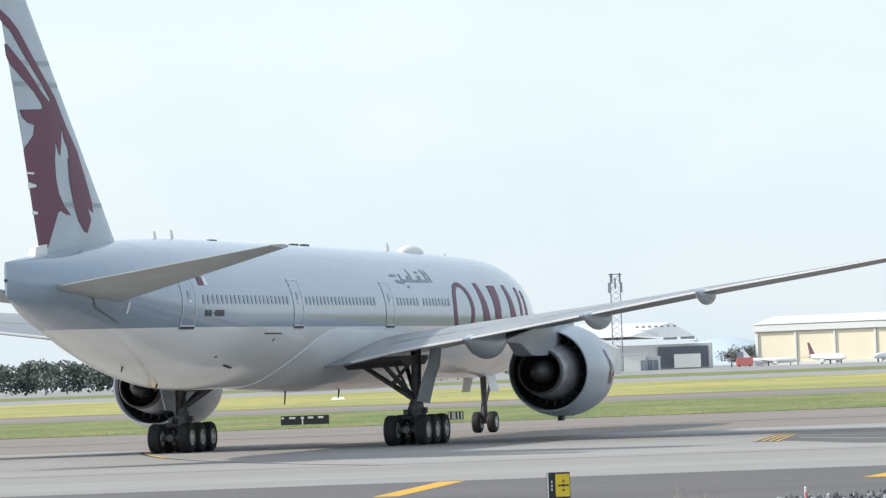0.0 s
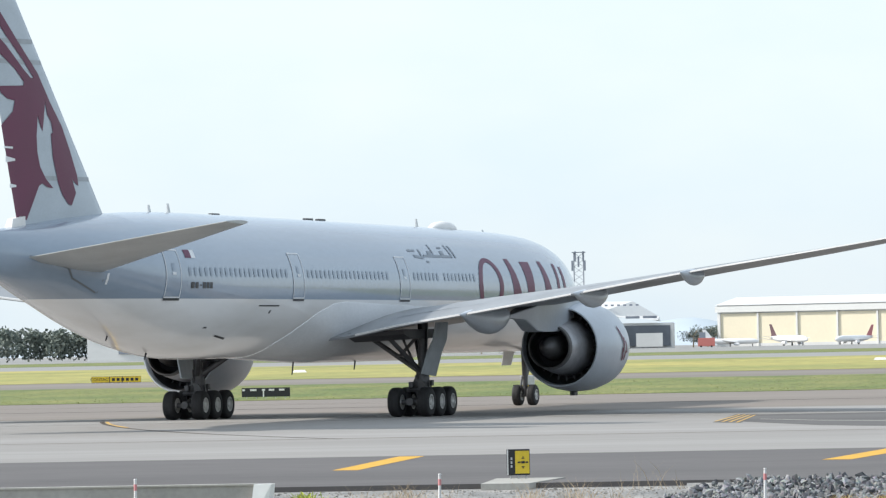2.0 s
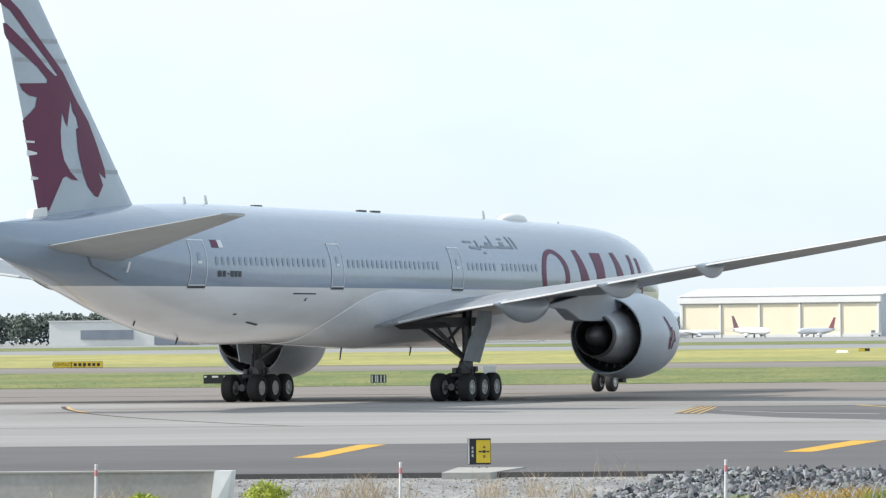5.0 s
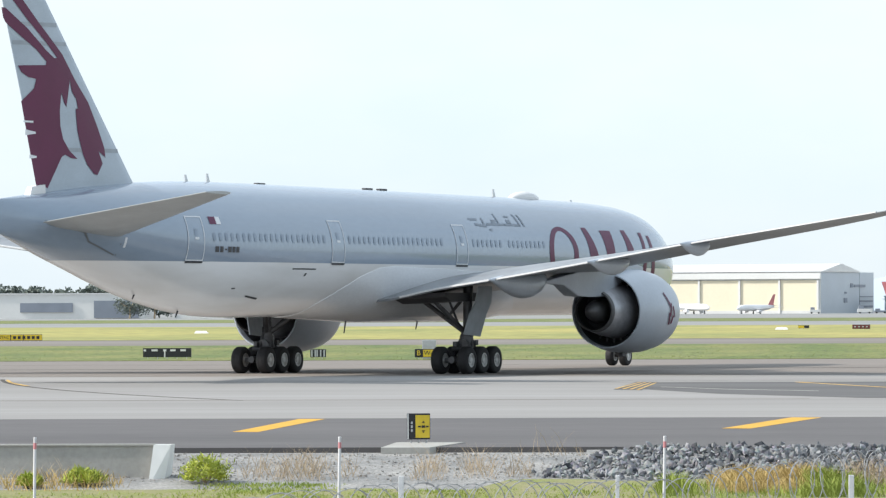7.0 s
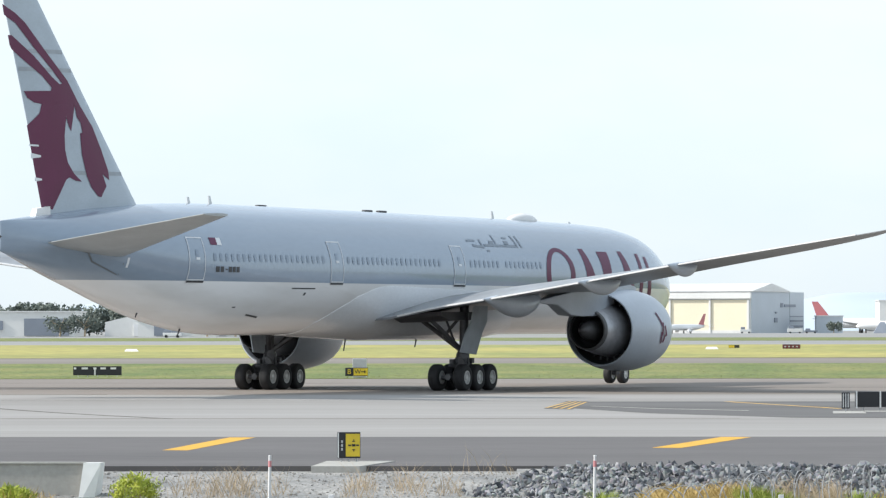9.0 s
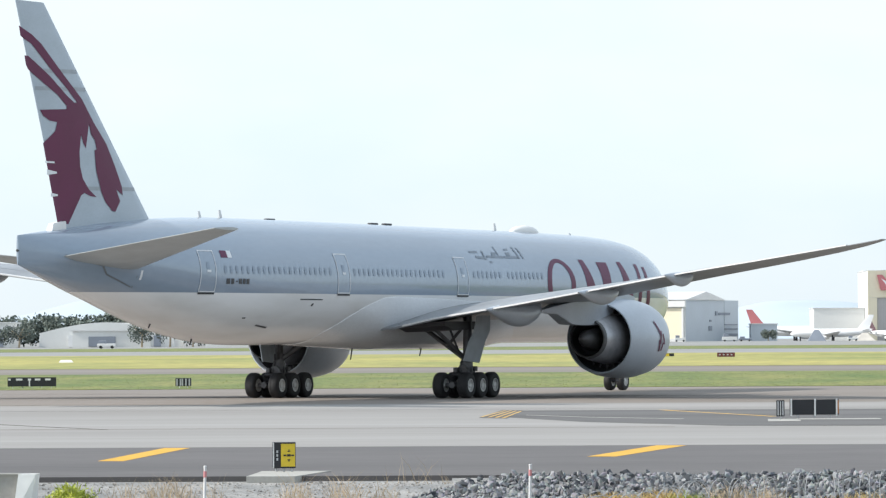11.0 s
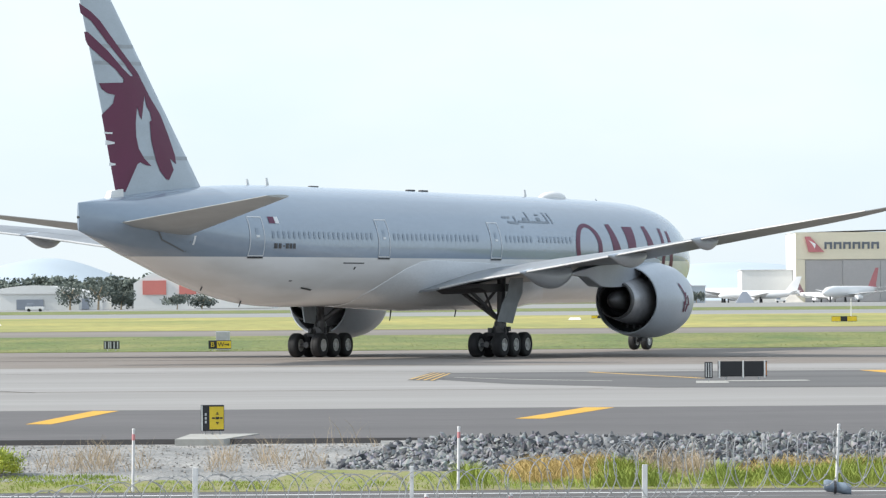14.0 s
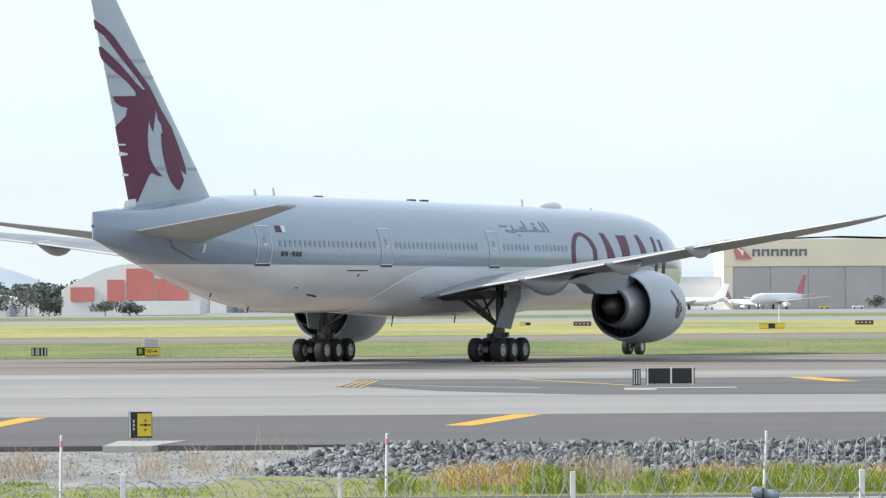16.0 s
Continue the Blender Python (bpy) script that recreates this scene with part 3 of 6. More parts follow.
# ---- markings and fittings of the airliner ----
def build_door(plane, x0, x1, z0=5.36, z1=7.36):
    bm = bm_new()
    decal(bm, [(x0, z0), (x1, z0), (x1, z1), (x0, z1)], 0.008, 4, 8)
    door = part("cabin_door", bm, FUS, plane, "closed grey cabin door with a white outline", True)
    w = 0.055
    bm = bm_new()
    for q in ([(x0, z0), (x0 + w, z0), (x0 + w, z1), (x0, z1)], [(x1 - w, z0), (x1, z0), (x1, z1), (x1 - w, z1)],
              [(x0 + w, z1 - w), (x1 - w, z1 - w), (x1 - w, z1), (x0 + w, z1)], [(x0 + w, z0), (x1 - w, z0), (x1 - w, z0 + w), (x0 + w, z0 + w)]):
        decal(bm, q, 0.02, 2, 8)
    part("door_outline", bm, OUTLINE, door, "white painted door outline", True)
    bm = bm_new()
    decal(bm, [(x0, z0 - 0.10), (x1, z0 - 0.10), (x1, z0 - 0.01), (x0, z0 - 0.01)], 0.03, 3, 1)
    part("door_sill", bm, DARK, door, "dark scuffed door sill")
    xc = (x0 + x1) / 2
    bm = bm_new()
    decal(bm, [(xc - 0.12, z0 + 0.95), (xc + 0.2, z0 + 0.95), (xc + 0.2, z0 + 1.06), (xc - 0.12, z0 + 1.06)], 0.024, 2, 1)
    part("door_handle", bm, OUTLINE, door)
    bm = bm_new()
    decal(bm, [(xc - 0.13, z0 + 1.12), (xc + 0.13, z0 + 1.12), (xc + 0.13, z0 + 1.42), (xc - 0.13, z0 + 1.42)], 0.02, 2, 2)
    part("door_window", bm, WINDOW, door, "small dark door window")
    return door


for a in (-23.35, -9.75, 3.95):
    build_door(airliner, a, a + 1.35)

doors_at = [(-23.6, -21.7), (-10.3, -7.9), (3.3, 5.9)]
x = -21.15
while x < 15:
    blocked = any(a < x < b for a, b in doors_at) or 2.6 < x < 3.6 or 9.4 < x < 9.9
    if not blocked:
        bm = bm_new()
        h, w = 0.19, 0.13
        ring = [(x + w * math.copysign(abs(math.cos(t)) ** 0.6, math.cos(t)), 6.45 + h * math.copysign(abs(math.sin(t)) ** 0.6, math.sin(t))) for t in [2 * math.pi * k / 12 for k in range(12)]]
        c = bm.verts.new(skin(x, 6.45, -1, 0.016))
        vs = [bm.verts.new(skin(p[0], p[1], -1, 0.016)) for p in ring]
        for i in range(12):
            bm.faces.new((c, vs[i], vs[(i + 1) % 12]))
        part("cabin_window", bm, WINDOW, airliner)
    x += 0.533

# small flag patch
bm = bm_new()
decal(bm, [(-21.35, 7.02), (-20.75, 7.02), (-20.75, 7.36), (-21.35, 7.36)], 0.015)
part("flag_patch", bm, MAROON, airliner, "burgundy flag patch")
bm = bm_new()
decal(bm, [(-20.75, 7.02), (-20.35, 7.02), (-20.35, 7.36), (-20.75, 7.36)], 0.015)
part("flag_patch", bm, OUTLINE, airliner, "white flag patch")
# dark bars in place of the registration
for a, b in ((-21.1, -20.78), (-20.68, -20.4), (-20.25, -20.08), (-19.98, -19.68), (-19.6, -19.34), (-19.26, -18.98)):
    bm = bm_new()
    z0, z1 = (5.76, 6.02) if b - a > 0.2 else (5.86, 5.92)
    decal(bm, [(a, z0), (b, z0), (b, z1), (a, z1)], 0.015, 2, 2)
    part("marking_bar", bm, DARK, airliner, "dark bar marking")
# large burgundy title shapes: a ring, wedges and bars
bm = bm_new()
n = 40
outer, inner = [], []
for k in range(n):
    a = 2 * math.pi * k / n
    outer.append(bm.verts.new(skin(17.05 + 1.85 * math.cos(a), 6.05 + 1.38 * math.sin(a), -1, 0.016)))
    inner.append(bm.verts.new(skin(17.05 + 1.28 * math.cos(a), 6.05 + 1.16 * math.sin(a), -1, 0.016)))
for k in range(n):
    j = (k + 1) % n
    bm.faces.new((outer[k], outer[j], inner[j], inner[k]))
part("title_shape", bm, MAROON, airliner, "burgundy ring marking", True)
for quad in ([(20.7, 4.9), (22.15, 4.9), (20.6, 7.42), (20.0, 7.42)], [(22.9, 4.9), (23.75, 4.9), (23.7, 7.3), (22.3, 7.3)],
             [(25.8, 4.9), (27.2, 4.9), (25.75, 7.35), (25.2, 7.35)], [(27.75, 4.9), (28.25, 4.9), (28.15, 7.25), (27.7, 7.25)],
             [(29.1, 4.9), (29.7, 4.9), (29.3, 7.1), (28.85, 7.1)]):
    bm = bm_new()
    decal(bm, quad, 0.016, 3, 10)
    part("title_shape", bm, MAROON, airliner, "burgundy wedge marking")
# slate script shapes above the window line
for quad in ([(6.4, 7.62), (7.4, 7.62), (7.4, 7.72), (6.4, 7.72)], [(6.9, 7.35), (8.2, 7.28), (8.2, 7.40), (6.9, 7.48)], [(7.9, 7.4), (8.1, 7.4), (8.1, 7.75), (7.9, 7.75)],
             [(8.3, 7.38), (10.4, 7.38), (10.4, 7.50), (8.3, 7.50)], [(9.0, 7.5), (9.5, 7.5), (9.7, 7.68), (9.1, 7.68)], [(9.75, 7.52), (9.9, 7.52), (9.9, 8.0), (9.75, 8.0)],
             [(10.5, 7.38), (12.2, 7.38), (12.2, 7.50), (10.5, 7.50)], [(10.9, 7.52), (11.4, 7.52), (11.4, 7.7), (10.9, 7.7)], [(12.25, 7.38), (12.45, 7.38), (12.3, 8.0), (12.1, 8.0)],
             [(12.75, 7.38), (12.95, 7.38), (12.85, 7.98), (12.65, 7.98)], [(8.4, 7.1), (8.7, 7.1), (8.7, 7.2), (8.4, 7.2)], [(11.0, 7.82), (11.5, 7.82), (11.5, 7.9), (11.0, 7.9)]):
    bm = bm_new()
    decal(bm, quad, 0.016, 3, 3)
    part("script_shape", bm, TITLE_GREY, airliner, "slate grey script stroke")


# burgundy shapes on the fin
def fin_y(x, z):
    u = (z - 8.3) / (18.66 - 8.3)
    le, te = -22.8 - 10.3 * u, -31.6 - 4.0 * u
    c = le - te
    q = min(1.0, max(0.0, (le - x) / c))
    return 0.085 * 2.5 * c * (0.2969 * math.sqrt(q) - 0.126 * q - 0.3516 * q * q + 0.2843 * q ** 3 - 0.1015 * q ** 4) + 0.012


def fin_shape(name, pts, mat, label, off=0.02):
    """A painted patch on the near face of the fin, from its outline in x and z."""
    bm = bm_new()
    vs = [bm.verts.new((px, 0, pz)) for px, pz in pts]
    for tri in geometry.tessellate_polygon([[Vector((px, pz, 0)) for px, pz in pts]]):
        bm.faces.new([vs[k] for k in tri])
    for _ in range(3):
        long_edges = [e for e in bm.edges if e.calc_length() > 0.5]
        if not long_edges:
            break
        bmesh.ops.subdivide_edges(bm, edges=long_edges, cuts=1)
        bmesh.ops.triangulate(bm, faces=bm.faces[:], quad_method='FIXED', ngon_method='EAR_CLIP')
    for v in bm.verts:
        v.co.y = -fin_y(v.co.x, v.co.z) - off
    return part(name, bm, mat, airliner, label, True)


FIN_MARK = [
    (-35.36, 17.5), (-34.3, 17.15), (-33.47, 16.75), (-31.83, 15.61), (-29.9, 14.35), (-28.82, 13.28), (-27.67, 12.33), (-26.93, 11.35),
    (-26.3, 10.37), (-26.22, 9.94), (-26.83, 10.2), (-26.48, 9.66), (-26.94, 9.14), (-27.23, 9.18), (-27.82, 9.57), (-28.21, 10.06),
    (-28.65, 11.04), (-28.8, 11.99), (-28.6, 12.04), (-28.75, 12.46), (-29.09, 12.72), (-29.28, 13.26), (-29.58, 12.06), (-29.77, 12.25),
    (-30.01, 12.68), (-30.14, 11.86), (-30.08, 11.19), (-29.84, 10.63), (-29.31, 10.15), (-28.64, 9.8), (-29.16, 9.83), (-29.68, 9.97),
    (-29.96, 9.86), (-31.07, 8.47), (-31.66, 8.63), (-31.99, 8.52), (-32.62, 10.3), (-33.26, 12.18), (-32.68, 12.5), (-32.24, 12.77),
    (-32.07, 13.19), (-32.7, 13.24), (-33.24, 13.43), (-33.52, 13.71), (-31.3, 13.82), (-31.25, 13.97), (-32.05, 14.45), (-33.2, 14.93),
    (-34.56, 15.52), (-34.75, 15.72), (-34.88, 16.14), (-34.56, 16.15), (-32.75, 15.32), (-31.26, 14.46), (-30.59, 14.15), (-30.35, 14.18),
    (-31.35, 14.85), (-32.76, 15.69), (-34.27, 16.7), (-35.22, 17.02),
]
fin_shape("tail_mark", FIN_MARK, MAROON, "burgundy curved tail marking")
for z0, z1, xa, xb in ((11.28, 11.36, -33.1, -32.3), (10.72, 10.98, -32.95, -32.1), (9.72, 9.9, -32.6, -32.0)):
    fin_shape("rudder_fitting", [(xa, z0), (xb, (z0 + z1) / 2 - 0.04), (xb, (z0 + z1) / 2 + 0.04), (xa, z1)], OUTLINE, "pale rudder hinge fairing", 0.04)
SEALM = material("seal_strip", (0.16, 0.175, 0.19), 0.6, 0.0, 0.1, 1.0)
LINEM = material("panel_seam", (0.34, 0.375, 0.41), 0.5, 0.0, 0.1, 1.0)
for z in (10.05, 14.6, 15.4):
    u = (z - 8.3) / 10.36
    fin_shape("fin_seam", [(-31.5 - 4 * u, z), (-23.2 - 10.3 * u, z + 0.12), (-23.2 - 10.3 * u, z + 0.30), (-31.5 - 4 * u, z + 0.18)], LINEM, "faint darker fin panel band", 0.012)

# antennas, satellite hump, tail fittings
for bx, bz, hh, ln in ((-18.4, 9.0, 0.36, 0.28), (-16.3, 9.02, 0.44, 0.3), (15.0, 8.97, 0.42, 0.3), (24.9, 8.9, 0.12, 0.2)):
    bm = bm_new()
    loft(bm, [[(bx - ln / 2, -0.03, bz), (bx + ln / 2, -0.03, bz), (bx + ln / 2, 0.03, bz), (bx - ln / 2, 0.03, bz)], [(bx - ln / 2 - 0.06, -0.015, bz + hh), (bx - 0.02, -0.015, bz + hh), (bx - 0.02, 0.015, bz + hh), (bx - ln / 2 - 0.06, 0.015, bz + hh)]])
    part("antenna", bm, WHITE, airliner, "thin blade antenna")
for bx in (-11.2, 0.2, 1.8):
    bm = bm_new()
    box(bm, bx - 0.4, bx + 0.4, -0.12, 0.12, 9.0, 9.14, 0.04)
    part("antenna", bm, DARK, airliner, "low flat antenna")
bm = bm_new()
rings = []
for u in range(13):
    q = u / 12
    s = max(0.06, math.sin(math.pi * q) ** 0.55)
    rings.append([(17.0 + 3.4 * q, 0.55 * s * math.cos(2 * math.pi * k / 16), 8.93 + 0.42 * s * max(-0.3, math.sin(2 * math.pi * k / 16))) for k in range(16)])
loft(bm, rings)
part("satellite_dome", bm, WHITE, airliner, "white satellite antenna hump", True)
bm = bm_new()
lathe(bm, [(-35.53, 0.06), (-35.3, 0.09), (-35.1, 0.09)], (0, 0, 7.2), "x", 14, True, True)
part("tail_exhaust", bm, NEARBLACK, airliner, "small dark tail exhaust")
bm = bm_new()
loft(bm, [[(-32.7, -0.16, 8.15), (-31.5, -0.22, 8.2), (-31.5, 0.22, 8.2), (-32.7, 0.16, 8.15)], [(-32.5, -0.12, 8.5), (-31.5, -0.2, 8.62), (-31.5, 0.2, 8.62), (-32.5, 0.12, 8.5)]])
part("rudder_fairing", bm, WHITE, airliner, "white fairing at the rudder foot")
for px, pz, s in ((-3.0, 2.5, 0.5), (-20.0, 2.95, 0.12), (-24.0, 3.75, 0.1), (5.0, 2.45, 0.3)):
    bm = bm_new()
    rod(bm, (px, -0.4, pz + 0.15), (px - 0.2, -0.4, pz - s), 0.045, 0.03, 8)
    part("drain_mast", bm, DARK, airliner, "thin dark belly drain mast")
for quad in ([(-16.9, 3.75), (-15.6, 3.62), (-15.6, 3.7), (-16.9, 3.82)], [(-13.6, 5.02), (-11.2, 5.02), (-11.2, 5.08), (-13.6, 5.08)], [(-12.3, 4.72), (-12.1, 4.72), (-12.0, 4.86), (-12.2, 4.86)],
             [(-18.6, 4.1), (-18.3, 4.1), (-18.3, 4.16), (-18.6, 4.16)], [(-27.9, 5.9), (-27.75, 5.9), (-27.75, 6.35), (-27.9, 6.35)]):
    bm = bm_new()
    decal(bm, quad, 0.014, 2, 2)
    part("service_hatch", bm, OUTLINE if quad[0][0] < -27 else DARK, airliner, "small hull hatch mark")
# engine side marks
for dx, dz, a, ln in ((10.6, 0.55, 130, 0.9), (10.9, 0.05, 80, 0.7), (11.25, -0.05, 110, 0.6), (10.75, -0.4, 95, 0.6), (11.1, -0.45, 70, 0.45)):
    bm = bm_new()
    ca, sa = math.cos(radians(a)), math.sin(radians(a))
    g = []
    for i in range(5):
        row = []
        for w in (-0.08, 0.08):
            px, pz = dx + ln * (i / 4 - 0.5) * ca - w * sa, dz + ln * (i / 4 - 0.5) * sa + w * ca
            row.append(bm.verts.new((px, -9.6 - math.sqrt(2.145 ** 2 - pz * pz), 3.02 + pz)))
        g.append(row)
    for r0, r1 in zip(g, g[1:]):
        bm.faces.new((r0[0], r0[1], r1[1], r1[0]))
    part("engine_mark", bm, MAROON, airliner, "small burgundy engine marking")
# flap seams on the wings
for side in (-1, 1):
    for y0, y1 in ((3.3, 9.4), (10.6, 21.8), (22.4, 30.0)):
        bm = bm_new()
        g = []
        for i in range(13):
            y = y0 + (y1 - y0) * i / 12
            le, te, z, rise, th = wing_at(y)
            z += lift(y, side)
            row = []
            for fr in (0.74, 0.755):
                c = le - te
                t = th * 5 * (0.2969 * math.sqrt(fr) - 0.126 * fr - 0.3516 * fr * fr + 0.2843 * fr ** 3 - 0.095 * fr ** 4)
                row.append(bm.verts.new((le - c * fr, side * y, z + rise * c * (1 - fr) + 0.02 * c * math.sin(math.pi * fr) + t * c * 0.55 + 0.012)))
            g.append(row)
        for r0, r1 in zip(g, g[1:]):
            bm.faces.new((r0[0], r0[1], r1[1], r1[0]))
        part("flap_seam", bm, LINEM, airliner, "dark flap seam line")

# white strips on the blunt trailing edges paint the wing's bright glint
for side in (-1, 1):
    for y0, y1 in ((3.7, 9.2), (9.5, 14.6), (15.2, 20.0), (20.4, 30.5)):
        bm = bm_new()
        rings = []
        for i in range(9):
            y = y0 + (y1 - y0) * i / 8
            le, te, z, rise, th = wing_at(y)
            z += lift(y, side)
            hh = 0.075 - 0.0015 * y
            rings.append([(te - 0.05, side * y, z - 0.015), (te - 0.05, side * y, z + hh), (te + 0.12, side * y, z + hh + 0.02), (te + 0.12, side * y, z - 0.01)])
        loft(bm, rings)
        part("edge_glint", bm, WHITE, airliner, "white strip painting the glint on the blunt trailing edge")

# tailplane seal seams on the hull side
for side in (-1,):
    for quad in ([(-32.9, 6.98), (-30.55, 6.5), (-30.55, 6.56), (-32.9, 7.04)], [(-30.6, 6.5), (-30.2, 6.12), (-30.12, 6.15), (-30.5, 6.55)], [(-30.2, 6.12), (-28.2, 5.55), (-28.2, 5.6), (-30.12, 6.17)],
                 [(-28.12, 5.55), (-28.07, 5.55), (-28.07, 6.1), (-28.12, 6.1)]):
        bm = bm_new()
        decal(bm, quad, 0.014, 6, 1)
        part("seal_seam", bm, SEALM, airliner, "thin dark seal seam below the tailplane")


# ---- airfield markings ----
def flat(name, pts, mat, label, top, category="marking", kind="structure", low=None):
    """A thin painted or paved patch with a little thickness."""
    bm = bm_new()
    low = top - 0.003 if low is None else low
    loft(bm, [[(px, py, low) for px, py in pts], [(px, py, top) for px, py in pts]])
    return thing(name, bm, mat, label, category, kind=kind)


flat("taxiway_marking", [(-11.63, 123.3), (-10.95, 123.1), (-10.3, 137.5), (-11.05, 137.7)], YELLOW, "slanted yellow painted dash on the asphalt", 0.006)
flat("taxiway_marking", [(1.0, 125.6), (1.76, 125.4), (3.95, 137.7), (3.1, 138.0)], YELLOW, "slanted yellow painted dash on the asphalt", 0.006)
ISLAND = material("dark_asphalt_patch", (0.13, 0.127, 0.125), 0.85, 0.0, 0.15, 8.0, 0.35, 0.1, (0.12, 1, 1), (0.075, 0.07, 0.068), 0.44)
WORNYELLOW = material("worn_yellow_marking", (0.70, 0.43, 0.08), 0.8, 0.0, 0.2, 1.2, 0.3, 0, (1, 0.3, 1), (0.42, 0.29, 0.12), 0.42)
flat("pavement_island", [(-1.9, 188.0), (1.35, 176.0), (6.2, 167.5), (14.0, 165.6), (70.0, 164.0), (70.0, 203.0), (-1.2, 203.6)], ISLAND, "dark asphalt island in the concrete taxiway", 0.012, "pavement")
flat("pavement_island", [(-2.7, 186.01), (-1.59, 184.25), (-1.09, 204.52), (-1.98, 204.95)], ISLAND, "dark asphalt tip of the island", 0.0135, "pavement")
for k in range(4):
    q0, q1 = 0.29 * k, 0.29 * k + 0.1
    flat("hatch_stripe", [(-2.68 + q0, 187.7 - 0.95 * k), (-2.68 + q1, 187.66 - 0.95 * k), (-1.86 + 0.78 * q1, 204.2 - 0.65 * k), (-1.86 + 0.78 * q0, 204.25 - 0.65 * k)], WORNYELLOW, "worn yellow hatch stripe at the island tip", 0.018)
flat("pavement_line", [(-0.91, 191.92), (1.64, 186.1), (5.11, 181.42), (5.09, 180.8), (1.63, 185.4), (-0.9, 191.3)], CEMENT, "pale worn line across the dark asphalt", 0.018)
flat("taxiway_marking", [(4.67, 203.0), (4.95, 203.0), (8.9, 185.4), (8.66, 185.4)], WORNYELLOW, "thin yellow line across the dark asphalt", 0.018)
flat("taxiway_marking", [(16.2, 203.0), (17.3, 203.0), (18.2, 191.5), (17.1, 191.5)], YELLOW, "yellow painted line across the dark asphalt", 0.018)
# curved lead-in line on the concrete
DARKLINE = material("rubber_line", (0.075, 0.062, 0.05), 0.85, 0.0, 0.2, 2.0, 0.3)
def guide(u):
    """The curve of the lead-in line on the concrete."""
    v = 1 - u
    return v * v * -31.2 + 2 * u * v * -27.5 + u * u * -15.5, v * v * 218.0 + 2 * u * v * 190.0 + u * u * 166.0


for u0, u1, shift, wide, mat, label in ((0.0, 1.0, 0.0, 0.22, DARKLINE, "curved dark worn guide line on concrete"), (0.02, 0.34, 0.26, 0.16, WORNYELLOW, "worn yellow start of the guide line")):
    bm = bm_new()
    rings = []
    for i in range(25):
        ax, ay = guide(u0 + (u1 - u0) * i / 24)
        rings.append([(ax + shift, ay, 0.005), (ax + shift + wide, ay, 0.005), (ax + shift + wide, ay, 0.011), (ax + shift, ay, 0.011)])
    loft(bm, rings)
    thing("taxiway_marking", bm, mat, label, "marking", kind="structure")
random.seed(5)
for i in range(7):
    y0 = random.uniform(150, 285)
    x0 = random.uniform(-60, 30)
    ln = random.uniform(25, 70)
    sk = random.uniform(-2, 2)
    wd_ = random.uniform(0.25, 0.9)
    flat("tyre_streak", [(x0, y0), (x0 + ln, y0 + sk), (x0 + ln, y0 + sk + wd_), (x0, y0 + wd_)], DARKLINE if i % 5 == 4 else SHOULDER, "long faint tyre rubber streak on the taxiway", 0.0075 + 0.0004 * i)
# joints between the concrete lanes
JOINT = material("joint_sealant", (0.20, 0.19, 0.18), 0.9, 0.0, 0.2, 2.0, 0.2)
for y in (208.0,):
    flat("pavement_joint", [(-200, y), (200, y), (200, y + 0.12), (-200, y + 0.12)], JOINT, "dark sealed joint in the concrete", 0.0145)


# ---- signs ----
SIGNBLACK = material("sign_black", (0.015, 0.016, 0.02), 0.5, 0.0, 0.1, 0.5)
SIGNYELLOW = material("sign_yellow", (0.74, 0.54, 0.03), 0.45, 0.0, 0.1, 0.4, 0.1)
SIGNWHITE = material("sign_white", (0.75, 0.75, 0.73), 0.5, 0.0, 0.06, 0.4)
SIGNRED = material("sign_red", (0.15, 0.03, 0.035), 0.5, 0.0, 0.1, 0.4)
STEEL = material("galvanised_steel", (0.50, 0.51, 0.52), 0.45, 0.4, 0.08, 0.3)
STUBRED = material("stub_red", (0.40, 0.04, 0.06), 0.5, 0.0, 0.1, 0.2)
REDTAPE = material("red_tape", (0.60, 0.24, 0.25), 0.6, 0.0, 0.1, 0.2)


def sign(name, at, width, height, legs, panels, label, z_leg=0.12, group="", pad=None):
    """A low airfield sign: cabinet with coloured panels (x0, x1, material) as shares of the width, on frangible legs."""
    ob = empty(name, at, label, "sign", group)
    bm = bm_new()
    box(bm, 0, width, 0, 0.14, z_leg, z_leg + height, 0.015)
    part("cabinet", bm, SIGNBLACK, ob)
    for a, b, mat in panels:
        bm = bm_new()
        box(bm, width * a + 0.015, width * b - 0.015, -0.012, 0.0, z_leg + 0.04, z_leg + height - 0.04)
        part("panel", bm, mat, ob)
    for k in range(legs):
        u = (k + 0.5) / legs
        bm = bm_new()
        rod(bm, (width * u, 0.07, 0), (width * u, 0.07, z_leg + 0.02), 0.022, seg=8)
        part("leg", bm, STEEL, ob)
    return ob


def bar(parent, x0, x1, z0, z1, mat, y=-0.02):
    bm = bm_new()
    box(bm, x0, x1, y, y + 0.006, z0, z1)
    return part("bar", bm, mat, parent)


def lettering(parent, text, mat, size, x, z, y=-0.022):
    cu = bpy.data.curves.new("text", "FONT")
    cu.body, cu.size, cu.align_x, cu.align_y, cu.extrude = text, size, "CENTER", "CENTER", 0.003
    tmp = bpy.data.objects.new("text", cu)
    scene.collection.objects.link(tmp)
    me = bpy.data.meshes.new_from_object(tmp.evaluated_get(bpy.context.evaluated_depsgraph_get()))
    bpy.data.objects.remove(tmp)
    ob = new("lettering", me)
    me.materials.clear()
    me.materials.append(mat)
    ob.parent = parent
    ob.matrix_basis = pose(x, y, z, 90, 0, 0)
    return ob


